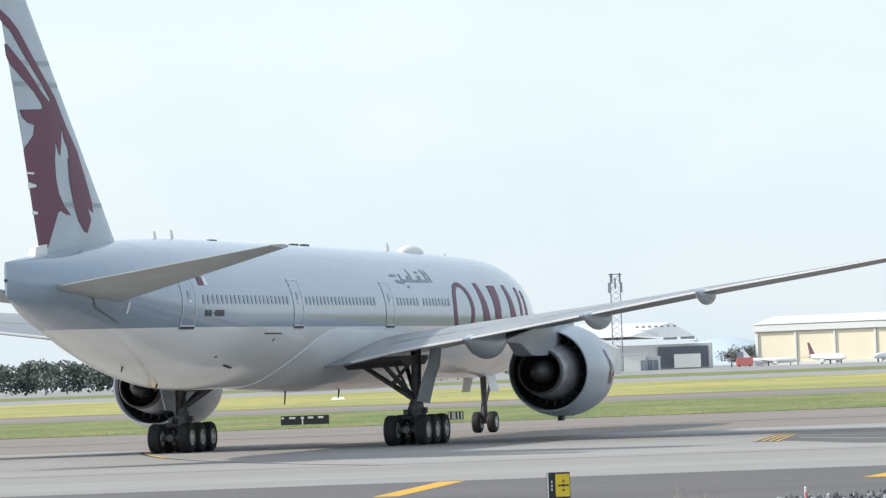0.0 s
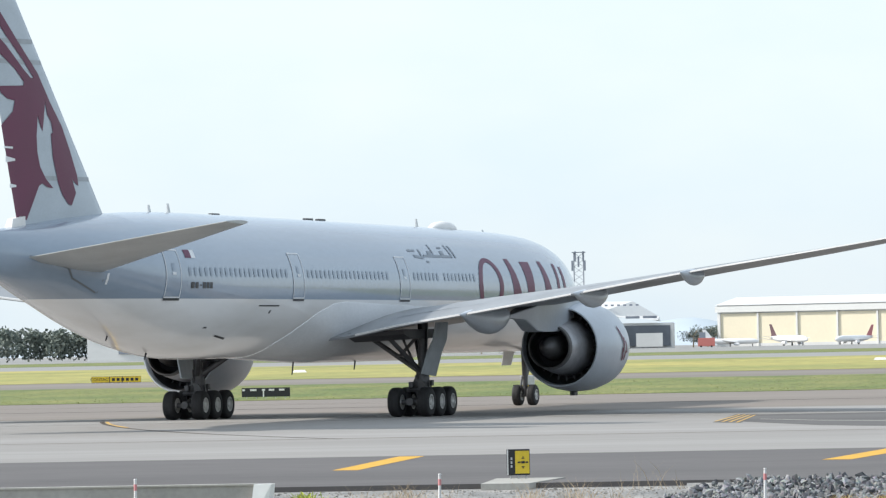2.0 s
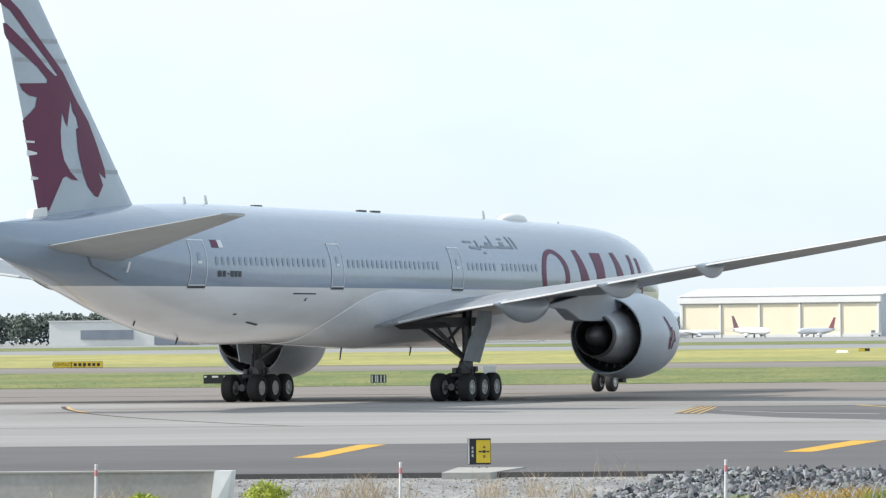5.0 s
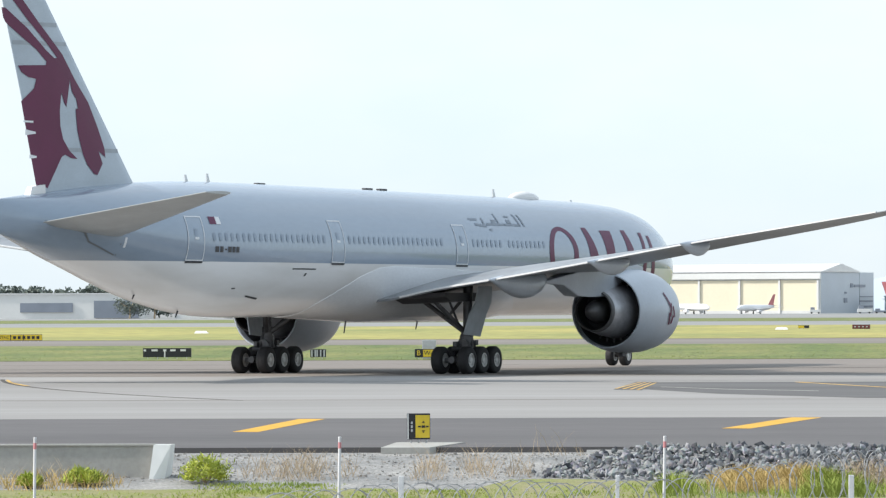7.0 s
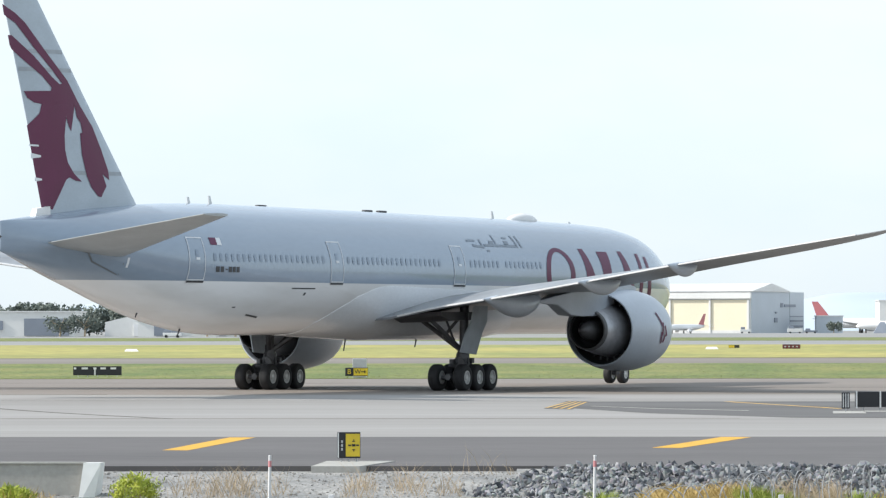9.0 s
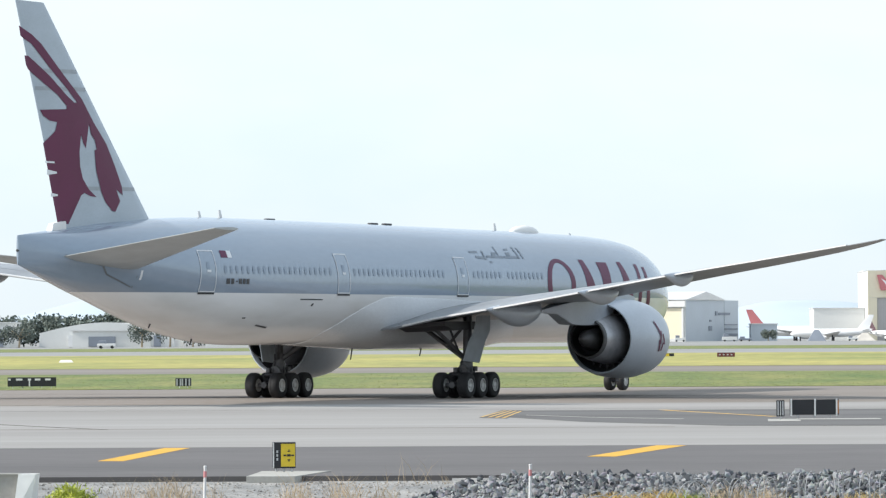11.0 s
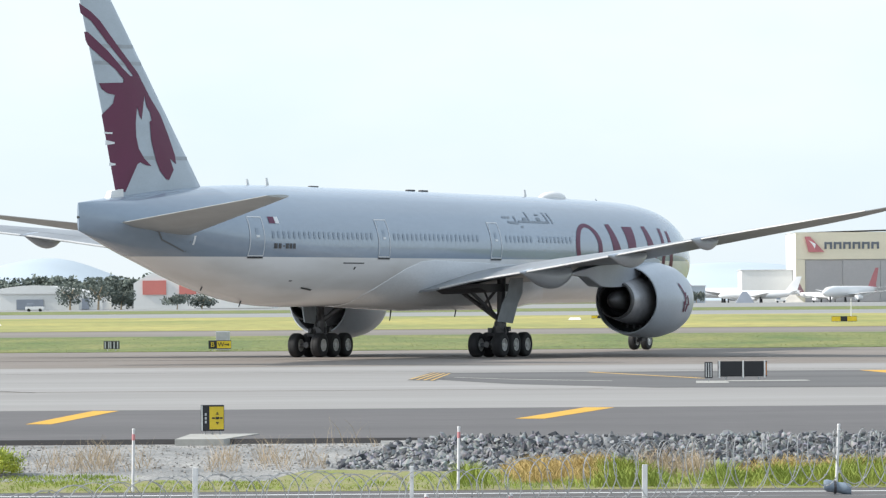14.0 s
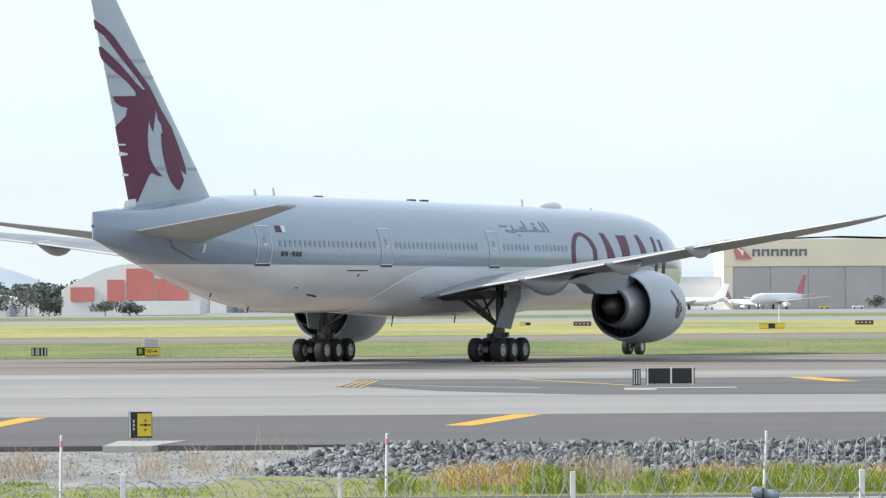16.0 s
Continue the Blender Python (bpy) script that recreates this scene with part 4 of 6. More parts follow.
# the near guidance sign on its concrete pad, turned a little
s = sign("taxiway_sign", pose(-6.46, 112.1, 0.02, 0, 0, 8), 0.54, 0.61, 3, [(0.0, 0.32, SIGNBLACK), (0.33, 1.0, SIGNYELLOW)], "small black and yellow airfield sign on a concrete pad", 0.08)
for x0, x1, z0, z1 in ((0.25, 0.32, 0.325, 0.36), (0.335, 0.42, 0.315, 0.37), (0.435, 0.50, 0.325, 0.36), (0.345, 0.41, 0.425, 0.445), (0.36, 0.395, 0.455, 0.475), (0.345, 0.41, 0.23, 0.25), (0.36, 0.395, 0.20, 0.22)):
    bar(s, x0, x1, z0 + 0.04, z1 + 0.04, SIGNBLACK)
for z0 in (0.22, 0.31, 0.40):
    bar(s, 0.085, 0.125, z0 + 0.04, z0 + 0.1, STEEL)
bar(s, 0.004, 0.03, 0.09, 0.68, SIGNWHITE)
bm = bm_new()
loft(bm, [[(-6.85, 108.4, -0.3), (-5.75, 108.4, -0.3), (-5.13, 112.7, -0.3), (-6.75, 112.7, -0.3)], [(-6.85, 108.4, 0.02), (-5.75, 108.4, 0.02), (-5.13, 112.7, 0.02), (-6.75, 112.7, 0.02)]])
thing("sign_pad", bm, CEMENT, "pale concrete pad under the near sign", "pad", kind="structure")
# dark-backed sign pair on the island
s = sign("taxiway_sign", pose(9.12, 181.4, 0.02, 0, 0, 3), 1.86, 0.58, 3, [(0.06, 0.48, SIGNBLACK), (0.5, 0.92, SIGNBLACK)], "long black airfield sign on the dark island")
for u in (0.0, 0.9, 1.72):
    bar(s, u + 0.02, u + 0.08, 0.08, 0.72, SIGNWHITE, -0.03)
bar(s, 1.76, 1.85, 0.16, 0.66, material("orange_lamp", (0.5, 0.2, 0.05), 0.4))
s = sign("taxiway_sign", pose(8.45, 178.0, 0.02), 0.30, 0.6, 1, [(0, 1, SIGNBLACK)], "narrow dark sign with pale slats")
for u in (0.04, 0.13, 0.22):
    bar(s, u, u + 0.04, 0.16, 0.68, STEEL)
flat("sign_pad_far", [(8.0, 175.0), (9.2, 175.0), (9.4, 179.6), (8.2, 179.6)], CEMENT, "pale concrete pad under the island signs", 0.02)
flat("sign_pad_far", [(9.3, 178.4), (12.4, 178.4), (12.4, 180.4), (9.3, 180.4)], CEMENT, "pale concrete strip under the island signs", 0.02)
# signs across the taxiway
s = sign("taxiway_sign", pose(-16.72, 298.5, 0.03), 1.42, 0.52, 3, [(0.0, 0.34, SIGNBLACK), (0.36, 1.0, SIGNYELLOW)], "black and yellow lettered airfield sign on grass")


lettering(s, "B", SIGNYELLOW, 0.44, 0.25, 0.38)
lettering(s, "W", SIGNBLACK, 0.40, 0.78, 0.38)
bar(s, 1.0, 1.28, 0.36, 0.41, SIGNBLACK)
bar(s, 1.2, 1.26, 0.30, 0.47, SIGNBLACK)
bm = bm_new()
box(bm, -16.35, -15.5, 300.2, 300.9, 0.03, 1.22, 0.03)
thing("equipment_cabinet", bm, STEEL, "pale grey metal equipment cabinet on the grass", "cabinet")
s = sign("taxiway_sign", pose(-23.5, 301.6, 0.03), 1.0, 0.5, 2, [(0, 1, SIGNBLACK)], "dark sign back with pale upright slats")
for u in (0.06, 0.28, 0.4, 0.62, 0.84):
    bar(s, u, u + 0.09, 0.15, 0.58, STEEL)
s = sign("taxiway_sign", pose(-34.45, 304.7, 0.03), 3.1, 0.58, 5, [(0, 0.44, SIGNBLACK), (0.46, 1, SIGNBLACK)], "long black sign seen from its back on the grass")
for a, b in ((0.05, 0.2), (0.55, 0.95), (1.3, 1.5), (1.75, 2.1), (2.4, 2.75)):
    bar(s, a, b, 0.5, 0.62, SIGNWHITE)
bar(s, 1.36, 1.44, 0.12, 0.5, SIGNWHITE)
s = sign("taxiway_sign", pose(-69.2, 478.0, 0.03), 5.0, 0.62, 6, [(0, 0.36, SIGNYELLOW), (0.37, 0.62, SIGNYELLOW), (0.63, 1, SIGNYELLOW)], "long yellow lettered sign across the field")
for k in range(4, 10):
    bar(s, 0.2 + 0.47 * k, 0.2 + 0.47 * k + 0.3, 0.28, 0.58, SIGNBLACK)
lettering(s, "CONTACT", SIGNBLACK, 0.42, 0.92, 0.43)
sign("taxiway_sign", pose(42.2, 570.0, 0.03), 3.0, 0.62, 4, [(0, 0.36, SIGNYELLOW), (0.38, 0.6, SIGNBLACK), (0.62, 1, SIGNYELLOW)], "yellow and black airfield sign in the far grass")
s = sign("taxiway_sign", pose(61.8, 657.0, 0.03), 2.5, 0.6, 4, [(0, 0.4, SIGNRED), (0.42, 1, SIGNRED)], "dark red airfield sign in the far grass", group="red signs")
for k in range(4):
    bar(s, 0.25 + 0.55 * k, 0.5 + 0.55 * k, 0.34, 0.52, STEEL)
copy_thing(s, pose(23.8, 676.0, 0.03))
sign("taxiway_sign", pose(16.9, 705.0, 0.03), 1.6, 0.42, 2, [(0, 0.55, SIGNYELLOW), (0.6, 1, SIGNBLACK)], "small yellow and black marker sign")


def gable_marker(x, y):
    bm = bm_new()
    loft(bm, [[(x, y, 0.03), (x + 1.9, y, 0.03), (x + 1.9, y + 0.9, 0.03), (x, y + 0.9, 0.03)], [(x + 0.25, y + 0.4, 0.36), (x + 1.65, y + 0.4, 0.36), (x + 1.65, y + 0.5, 0.36), (x + 0.25, y + 0.5, 0.36)]])
    thing("gable_marker", bm, SIGNWHITE, "low white gable marker on the grass", "marker", "gable markers")


gable_marker(-65.5, 640.0)
gable_marker(13.2, 690.0)
bm = bm_new()
rod(bm, (50.0, 640.0, 0.03), (50.0, 640.0, 2.9), 0.07, 0.05, 8)
thing("marker_post", bm, SIGNWHITE, "thin white marker post in the grass", "post")

# ---- the near bank ----
GRASSM = material("grass_blades", (0.40, 0.44, 0.085), 0.8, 0.0, 0.25, 0.8, 0.3, 0, (1, 1, 1), (0.20, 0.29, 0.05))
GREENM = material("bush_leaves", (0.50, 0.52, 0.07), 0.7, 0.0, 0.25, 0.25, 0.2, 0, (1, 1, 1), (0.27, 0.35, 0.05))
DRYM = material("dry_grass", (0.60, 0.44, 0.17), 0.85, 0.0, 0.2, 0.8, 0.2, 0, (1, 1, 1), (0.46, 0.32, 0.13))
WEEDM = material("dry_weeds", (0.55, 0.43, 0.30), 0.9, 0.0, 0.2, 0.4, 0.2, 0, (1, 1, 1), (0.36, 0.28, 0.18))
VERGE = material("grassy_earth", (0.24, 0.27, 0.065), 0.95, 0.0, 0.2, 0.7, 0.6, 0.4, (1, 1, 1), (0.33, 0.29, 0.18), 0.47)


def bank(y):
    return ground_z(y)


bm = bm_new()
rings = []
for i in range(81):
    x = -30 + 60 * i / 80
    wob = 0.5 * noise.noise(Vector((x * 0.5, 0, 0)))
    wid = 103.4 + wob if x > -4 else 101.8 + wob
    rings.append([(x, 99.9, bank(99.9) - 0.06), (x, wid, bank(wid) - 0.06), (x, wid, bank(wid) + 0.01), (x, 100.8, bank(100.8) + 0.03), (x, 99.9, bank(99.9) + 0.02)])
loft(bm, rings)
thing("grass_verge", bm, VERGE, "patchy green and earthy verge below the bank", "grass", kind="structure")
bm = bm_new()
loft(bm, [[(x, 90.0, -1.06), (x, 99.9, -1.0), (x, 99.9, -0.84), (x, 90.0, -0.95)] for x in (-60, -20, 0, 20, 60)])
thing("road_perimeter", bm, ASPHALT, "grey perimeter road below the bank", "road", kind="structure")
bm = bm_new()
loft(bm, [[(x, 98.5, -0.88), (x, 98.68, -0.88), (x, 98.68, -0.848), (x, 98.5, -0.85)] for x in (-60, 0, 60)])
thing("road_edge_line", bm, SIGNWHITE, "white edge line of the perimeter road", "marking", kind="structure")


def blades(name, spots, mat, label, seed, hmin, hmax, wide=0.012, lean=0.35):
    """Grass as many thin bent blades. spots: (x0, x1, y0, y1, count)."""
    random.seed(seed)
    verts, faces = [], []
    for x0, x1, y0, y1, count in spots:
        for _ in range(count):
            x, y = random.uniform(x0, x1), random.uniform(y0, y1)
            clump = 0.5 + 0.5 * noise.noise(Vector((x * 1.3, y * 1.3, seed)))
            if clump < random.random() * 0.75:
                continue
            u = (x - x0) / (x1 - x0)
            mound = max(0.05, math.sin(math.pi * u)) ** 0.6 if x1 - x0 < 8 else 1.0
            if mound < random.random() * 0.8:
                continue
            hh = random.uniform(hmin, hmax) * (0.5 + 0.8 * clump) * (0.4 + 0.6 * mound) * (0.55 if x < -0.5 and hmin < 0.15 else 1.0)
            a = random.uniform(0, 6.28)
            lx, ly = lean * hh * math.cos(a), lean * hh * math.sin(a)
            z = bank(y) - 0.01
            w = wide * random.uniform(0.6, 1.4)
            b = random.uniform(0, 3.14)
            wx, wy = w * math.cos(b), w * math.sin(b) * 0.4
            k = len(verts)
            verts += [(x - wx, y - wy, z), (x + wx, y + wy, z), (x + lx * 0.4 + wx * 0.7, y + ly * 0.4, z + hh * 0.6), (x + lx * 0.4 - wx * 0.7, y + ly * 0.4, z + hh * 0.6), (x + lx, y + ly, z + hh)]
            faces += [(k, k + 1, k + 2, k + 3), (k + 3, k + 2, k + 4)]
    me = bpy.data.meshes.new(name)
    me.from_pydata(verts, [], faces)
    me.materials.append(mat)
    return tagged(new(name, me), label, "grass", kind="stuff")


blades("verge_grass", [(-20, 16, 100.0, 101.0, 7000), (-3, 16, 100.4, 102.2, 7000), (-10.5, -7.2, 100.2, 102.8, 5000), (-7.2, -3, 100.2, 101.6, 2600)], GRASSM, "uneven green grass along the foot of the bank", 3, 0.07, 0.22, 0.012, 0.6)
blades("tall_grass", [(2.3, 4.0, 100.2, 102.2, 4200), (4.7, 5.7, 100.2, 101.6, 1200), (5.2, 10.6, 100.2, 102.2, 6500), (10.4, 15, 100.3, 102.6, 3500), (-0.6, 0.3, 100.8, 102.2, 500)], GRASSM, "taller bright green grass tufts before the rocks", 4, 0.2, 0.52, 0.014, 0.65)
blades("dry_grass_patch", [(0.5, 3.4, 100.8, 103.7, 6500), (5.3, 10.0, 101.8, 103.3, 2600), (9.2, 13.6, 101.6, 103.6, 2400), (-15, -12, 101.5, 103.3, 800)], DRYM, "orange-brown dried grass before the rocks", 6, 0.22, 0.5, 0.010, 0.7)
blades("dry_weeds", [(-9.7, -9.0, 103.4, 105.4, 150), (-9.0, -7.7, 103.2, 106.2, 480), (-5.9, -5.1, 103.2, 105.6, 260), (-5.0, -4.0, 103.5, 106.0, 260), (-3.9, -3.2, 103.6, 105.0, 90), (-16, -11.9, 102.2, 103.4, 200), (-7.6, -7.0, 103.2, 105, 70),
                     (-4.0, -2.0, 107.6, 108.1, 30), (3.3, 5.1, 101.6, 104.0, 1700)], WEEDM, "thin dry brown weeds on the gravel bank", 7, 0.2, 0.72, 0.006, 0.8)

TUFTM = material("rough_grass", (0.22, 0.25, 0.055), 0.9, 0.0, 0.25, 6.0, 0.3, 0, (1, 1, 1), (0.11, 0.16, 0.035))
blades("grass_tufts", [(-60, 45, 296.4, 312, 5000), (-60, 45, 312, 400, 7000)], TUFTM, "rough darker tufts in the mown grass", 9, 0.2, 0.25, 0.035, 0.6)


def bush(x, y, r, hgt, seed):
    """A small rounded bush of many leaf blades on thin stems."""
    random.seed(seed)
    z0 = bank(y)
    ob = empty("bush", pose(x, y, z0), "small bright green bush at the foot of the bank", "bush", "bushes")
    verts, faces = [], []
    for _ in range(1500):
        a, e = random.uniform(0, 6.28), math.asin(random.uniform(0, 1))
        q = random.uniform(0.55, 1.0) * (0.85 + 0.3 * noise.noise(Vector((math.cos(a) * 2, math.sin(a) * 2, e * 3 + seed))))
        p = Vector((r * q * math.cos(a) * math.cos(e), r * q * math.sin(a) * math.cos(e), 0.05 + hgt * q * math.sin(e)))
        d = Vector((random.gauss(0, 1), random.gauss(0, 1), random.gauss(0.6, 1))).normalized() * random.uniform(0.07, 0.2)
        d.z = abs(d.z)
        n = d.cross(Vector((random.gauss(0, 1), random.gauss(0, 1), random.gauss(0, 1)))).normalized() * 0.012
        k = len(verts)
        verts += [tuple(p - n), tuple(p + d * 0.5 + n), tuple(p + d), tuple(p + d * 0.5 - n * 1.5)]
        faces.append((k, k + 1, k + 2, k + 3))
    me = bpy.data.meshes.new("foliage")
    me.from_pydata(verts, [], faces)
    me.materials.append(GREENM)
    fo = new("foliage", me)
    fo.parent = ob
    bm = bm_new()
    for k in range(9):
        a = 0.7 * k
        rod(bm, (0, 0, 0), (r * 0.6 * math.cos(a), r * 0.6 * math.sin(a), hgt * 0.6), 0.012, 0.006, 5)
    part("stems", bm, WEEDM, ob)


bush(-10.3, 103.0, 0.64, 0.6, 1)
bush(-12.9, 102.6, 0.5, 0.34, 2)
bush(-14.0, 102.2, 0.3, 0.22, 3)

# concrete head wall
bm = bm_new()
loft(bm, [[(x, 104.0, -0.75), (x, 104.3, -0.75), (x, 104.3, 0.2), (x, 104.0, 0.2)] for x in (-40.0, -30.0, -20.0, -11.5)])
wall = thing("head_wall", bm, CEMENT, "grey concrete retaining wall along the taxiway edge", "wall", kind="structure")
bm = bm_new()
loft(bm, [[(x, 103.96, 0.2), (x, 104.34, 0.2), (x, 104.34, 0.235), (x, 103.96, 0.235)] for x in (-40.0, -20.0, -11.5)])
part("coping", bm, CEMENT, wall, "paler worn coping")
bm = bm_new()
loft(bm, [[(-11.62, 103.6, -0.72), (-11.3, 103.75, -0.72), (-11.2, 104.35, -0.72), (-11.6, 104.35, -0.72)], [(-11.52, 103.9, 0.225), (-11.14, 103.95, 0.225), (-11.1, 104.35, 0.225), (-11.5, 104.35, 0.225)]])
part("end_block", bm, SIGNWHITE, wall, "pale slanted end block of the wall")

# posts
POSTM = material("white_post", (0.72, 0.72, 0.72), 0.55, 0.0, 0.08, 0.2, 0.15)


def marker_post(x, y, hgt, lean, r, red):
    z0 = bank(y)
    ob = empty("marker_post", pose(x, y, z0 - 0.02, 0, lean, 0), "white marker post with a red band near its top", "post", "marker posts")
    bm = bm_new()
    rod(bm, (0, 0, -0.05), (0, 0, hgt), r, r * 0.95, 10)
    part("shaft", bm, POSTM, ob, smooth=True)
    bm = bm_new()
    rod(bm, (0, 0, hgt), (0, 0, hgt + 0.025), r * 1.15, r * 0.9, 10)
    part("cap", bm, POSTM, ob)
    if red:
        bm = bm_new()
        rod(bm, (0, 0, hgt - 0.22), (0, 0, hgt - 0.09), r * 1.06, r * 1.06, 10)
        part("band", bm, REDTAPE, ob, "red band")


for x, lean, red in ((-13.6, 0.6, 1), (-7.2, 1.0, 1), (-0.41, 1.0, 1), (7.47, 2.8, 0)):
    marker_post(x, 100.0, 1.33, lean, 0.033, red)
for x in (-1.02, 0.65):
    ob = empty("marker_stub", pose(x, 95.0, bank(95.0)), "short red stub with a white cap beside the road", "post", "red stubs")
    bm = bm_new()
    rod(bm, (0, 0, -0.03), (0, 0, 0.2), 0.038, 0.038, 10)
    part("shaft", bm, STUBRED, ob)
    bm = bm_new()
    rod(bm, (0, 0, 0.2), (0, 0, 0.26), 0.045, 0.04, 10)
    part("cap", bm, POSTM, ob, "white cap")


# the perimeter fence below the viewer, with coiled wire along its top
WIREM = material("dull_wire", (0.46, 0.46, 0.46), 0.5, 0.2, 0.15, 0.3)
FENCE_Y = 50.0
FOOT = ground_z(FENCE_Y)


def fence_top(x):
    return 1.33 + 0.42 / (1 + math.exp(-(x - 1.0) * 1.5)) + 0.03 * math.sin(2.1 * x) - 0.12 * max(0.0, -3.3 - x)


for x, wide, top in ((-7.6, 0.027, 0.75), (-5.25, 0.027, 1.1), (-2.96, 0.027, 1.41), (-0.70, 0.02, 1.41), (1.73, 0.028, 1.41), (4.75, 0.028, 1.41), (7.1, 0.028, 1.41)):
    bm = bm_new()
    box(bm, -wide, wide, -0.03, 0.03, FOOT - 0.05, top, 0.006)
    thing("fence_post", bm, POSTM, "slim white fence post carrying coiled wire", "post", "fence posts", at=pose(x, FENCE_Y, 0, 0, 0.5, 0))
for z in (-1.0, -0.3, 0.35, 0.85, 1.08):
    bm = bm_new()
    rod(bm, (-8.0, FENCE_Y - 0.035, z), (7.5, FENCE_Y - 0.035, z), 0.003, 0.003, 5)
    thing("fence_strand", bm, WIREM, "straight galvanised fence wire between the posts", "wire", "fence strands")


def wire_coil(x0, x1, r, pitch, phase):
    """Barbed tape in one long sagging coil; its hoops lean over at one end and stand upright at the other."""
    random.seed(int(phase * 10) + 3)
    verts, faces = [], []
    turns = (x1 - x0) / pitch
    n = int(turns * 28)
    ring = None
    for i in range(n + 1):
        u = i / n
        a = 2 * math.pi * turns * u + phase
        x = x0 + (x1 - x0) * u + 0.03 * math.sin(a * 0.37)
        rr = r * (1 + 0.08 * math.sin(u * 31) + 0.06 * math.sin(u * 83))
        slant = 0.95 - 0.55 * min(1.0, max(0.0, (x - 0.6) / 2.0))
        c = (x + slant * rr * math.cos(a), FENCE_Y + rr * math.cos(a) * 0.7, fence_top(x) - r + rr * math.sin(a))
        k = len(verts)
        s = 0.0035
        verts += [(c[0] - s, c[1], c[2] - s), (c[0] + s, c[1], c[2] - s), (c[0] + s, c[1], c[2] + s), (c[0] - s, c[1], c[2] + s)]
        if ring is not None:
            for j in range(4):
                faces.append((ring + j, ring + (j + 1) % 4, k + (j + 1) % 4, k + j))
        ring = k
        if i % 2 == 0:   # a barb: a thin blade across the wire
            w = random.uniform(0, 3.14)
            dx, dz = 0.02 * math.cos(w), 0.02 * math.sin(w)
            k = len(verts)
            verts += [(c[0] - dx, c[1], c[2] - dz), (c[0] - dz * 0.4, c[1] - 0.006, c[2] + dx * 0.4), (c[0] + dx, c[1], c[2] + dz), (c[0] + dz * 0.4, c[1] + 0.006, c[2] - dx * 0.4)]
            faces += [(k, k + 1, k + 2), (k, k + 2, k + 3), (k, k + 3, k + 1), (k + 1, k + 3, k + 2)]
    me = bpy.data.meshes.new("wire_coil")
    me.from_pydata(verts, [], faces)
    me.materials.append(WIREM)
    tagged(new("wire_coil", me), "loosely coiled pale barbed tape along the fence top", "wire", "wire coils")


wire_coil(-7.8, 7.3, 0.31, 0.25, 0.0)
wire_coil(-7.7, 7.3, 0.29, 0.36, 3.1)

# a blue-grey roll beside the perimeter road
TARP = material("blue_grey_sheeting", (0.25, 0.31, 0.38), 0.55, 0.0, 0.15, 0.3, 0.3, 0.2)
tarp = empty("sheeting_roll", pose(7.12, 97.3, -0.885), "blue-grey sheeting roll lying beside the perimeter road", "roll")
bm = bm_new()
rings = []
for i in range(10):
    u = i / 9
    rr = 0.12 * (1 + 0.06 * math.sin(9 * u)) * (0.8 if i in (0, 9) else 1.0)
    rings.append([(-0.1 + 0.55 * u, rr * math.cos(2 * math.pi * k / 14), 0.11 + 0.1 * (1 - u) + rr * math.sin(2 * math.pi * k / 14)) for k in range(14)])
loft(bm, rings)
part("roll", bm, TARP, tarp, smooth=True)
bm = bm_new()
lathe(bm, [(0.1, 0.115), (0.1, 0.14), (0.15, 0.14), (0.15, 0.115), (0.1, 0.115)], (0, 0, 0.165), "x", 14)
part("strap", bm, DARK, tarp, "dark strap")

# ---- rock bank ----
ROCKM = bpy.data.materials.new("blue_grey_rock")
ROCKM.use_nodes = True
_n, _l = ROCKM.node_tree.nodes, ROCKM.node_tree.links
_b = _n["Principled BSDF"]
_b.inputs["Roughness"].default_value = 0.8
_g = _n.new("ShaderNodeNewGeometry")
_o = _n.new("ShaderNodeObjectInfo")
_add = _n.new("ShaderNodeMath")
_add.operation = "ADD"
_l.new(_g.outputs["Random Per Island"], _add.inputs[0])
_l.new(_o.outputs["Random"], _add.inputs[1])
_fr = _n.new("ShaderNodeMath")
_fr.operation = "FRACT"
_l.new(_add.outputs[0], _fr.inputs[0])
_r = _n.new("ShaderNodeValToRGB")
_r.color_ramp.elements[0].color, _r.color_ramp.elements[1].color = (0.035, 0.04, 0.05, 1), (0.36, 0.37, 0.38, 1)
_l.new(_fr.outputs[0], _r.inputs["Fac"])
_t = _n.new("ShaderNodeTexNoise")
_t.inputs["Scale"].default_value = 9.0
_t.inputs["Detail"].default_value = 6
_tc = _n.new("ShaderNodeTexCoord")
_l.new(_tc.outputs["Object"], _t.inputs["Vector"])
_m = _n.new("ShaderNodeMix")
_m.data_type, _m.blend_type = "RGBA", "MULTIPLY"
_m.inputs["Factor"].default_value = 0.45
_l.new(_r.outputs[0], _m.inputs["A"])
_l.new(_t.outputs["Color"], _m.inputs["B"])
_l.new(_m.outputs["Result"], _b.inputs["Base Color"])


def rock_shape(seed):
    random.seed(seed)
    bm = bm_new()
    bmesh.ops.create_icosphere(bm, subdivisions=1, radius=1.0)
    for v in bm.verts:
        v.co *= random.uniform(0.45, 1.25)
    bmesh.ops.scale(bm, vec=(random.uniform(0.9, 1.4), random.uniform(0.7, 1.1), random.uniform(0.55, 0.9)), verts=bm.verts[:])
    return bm


SHAPES = []
for k in range(7):
    bm = rock_shape(40 + k)
    SHAPES.append(([v.co.copy() for v in bm.verts], [[v.index for v in f.verts] for f in bm.faces], mesh_of("stone", bm, ROCKM)))
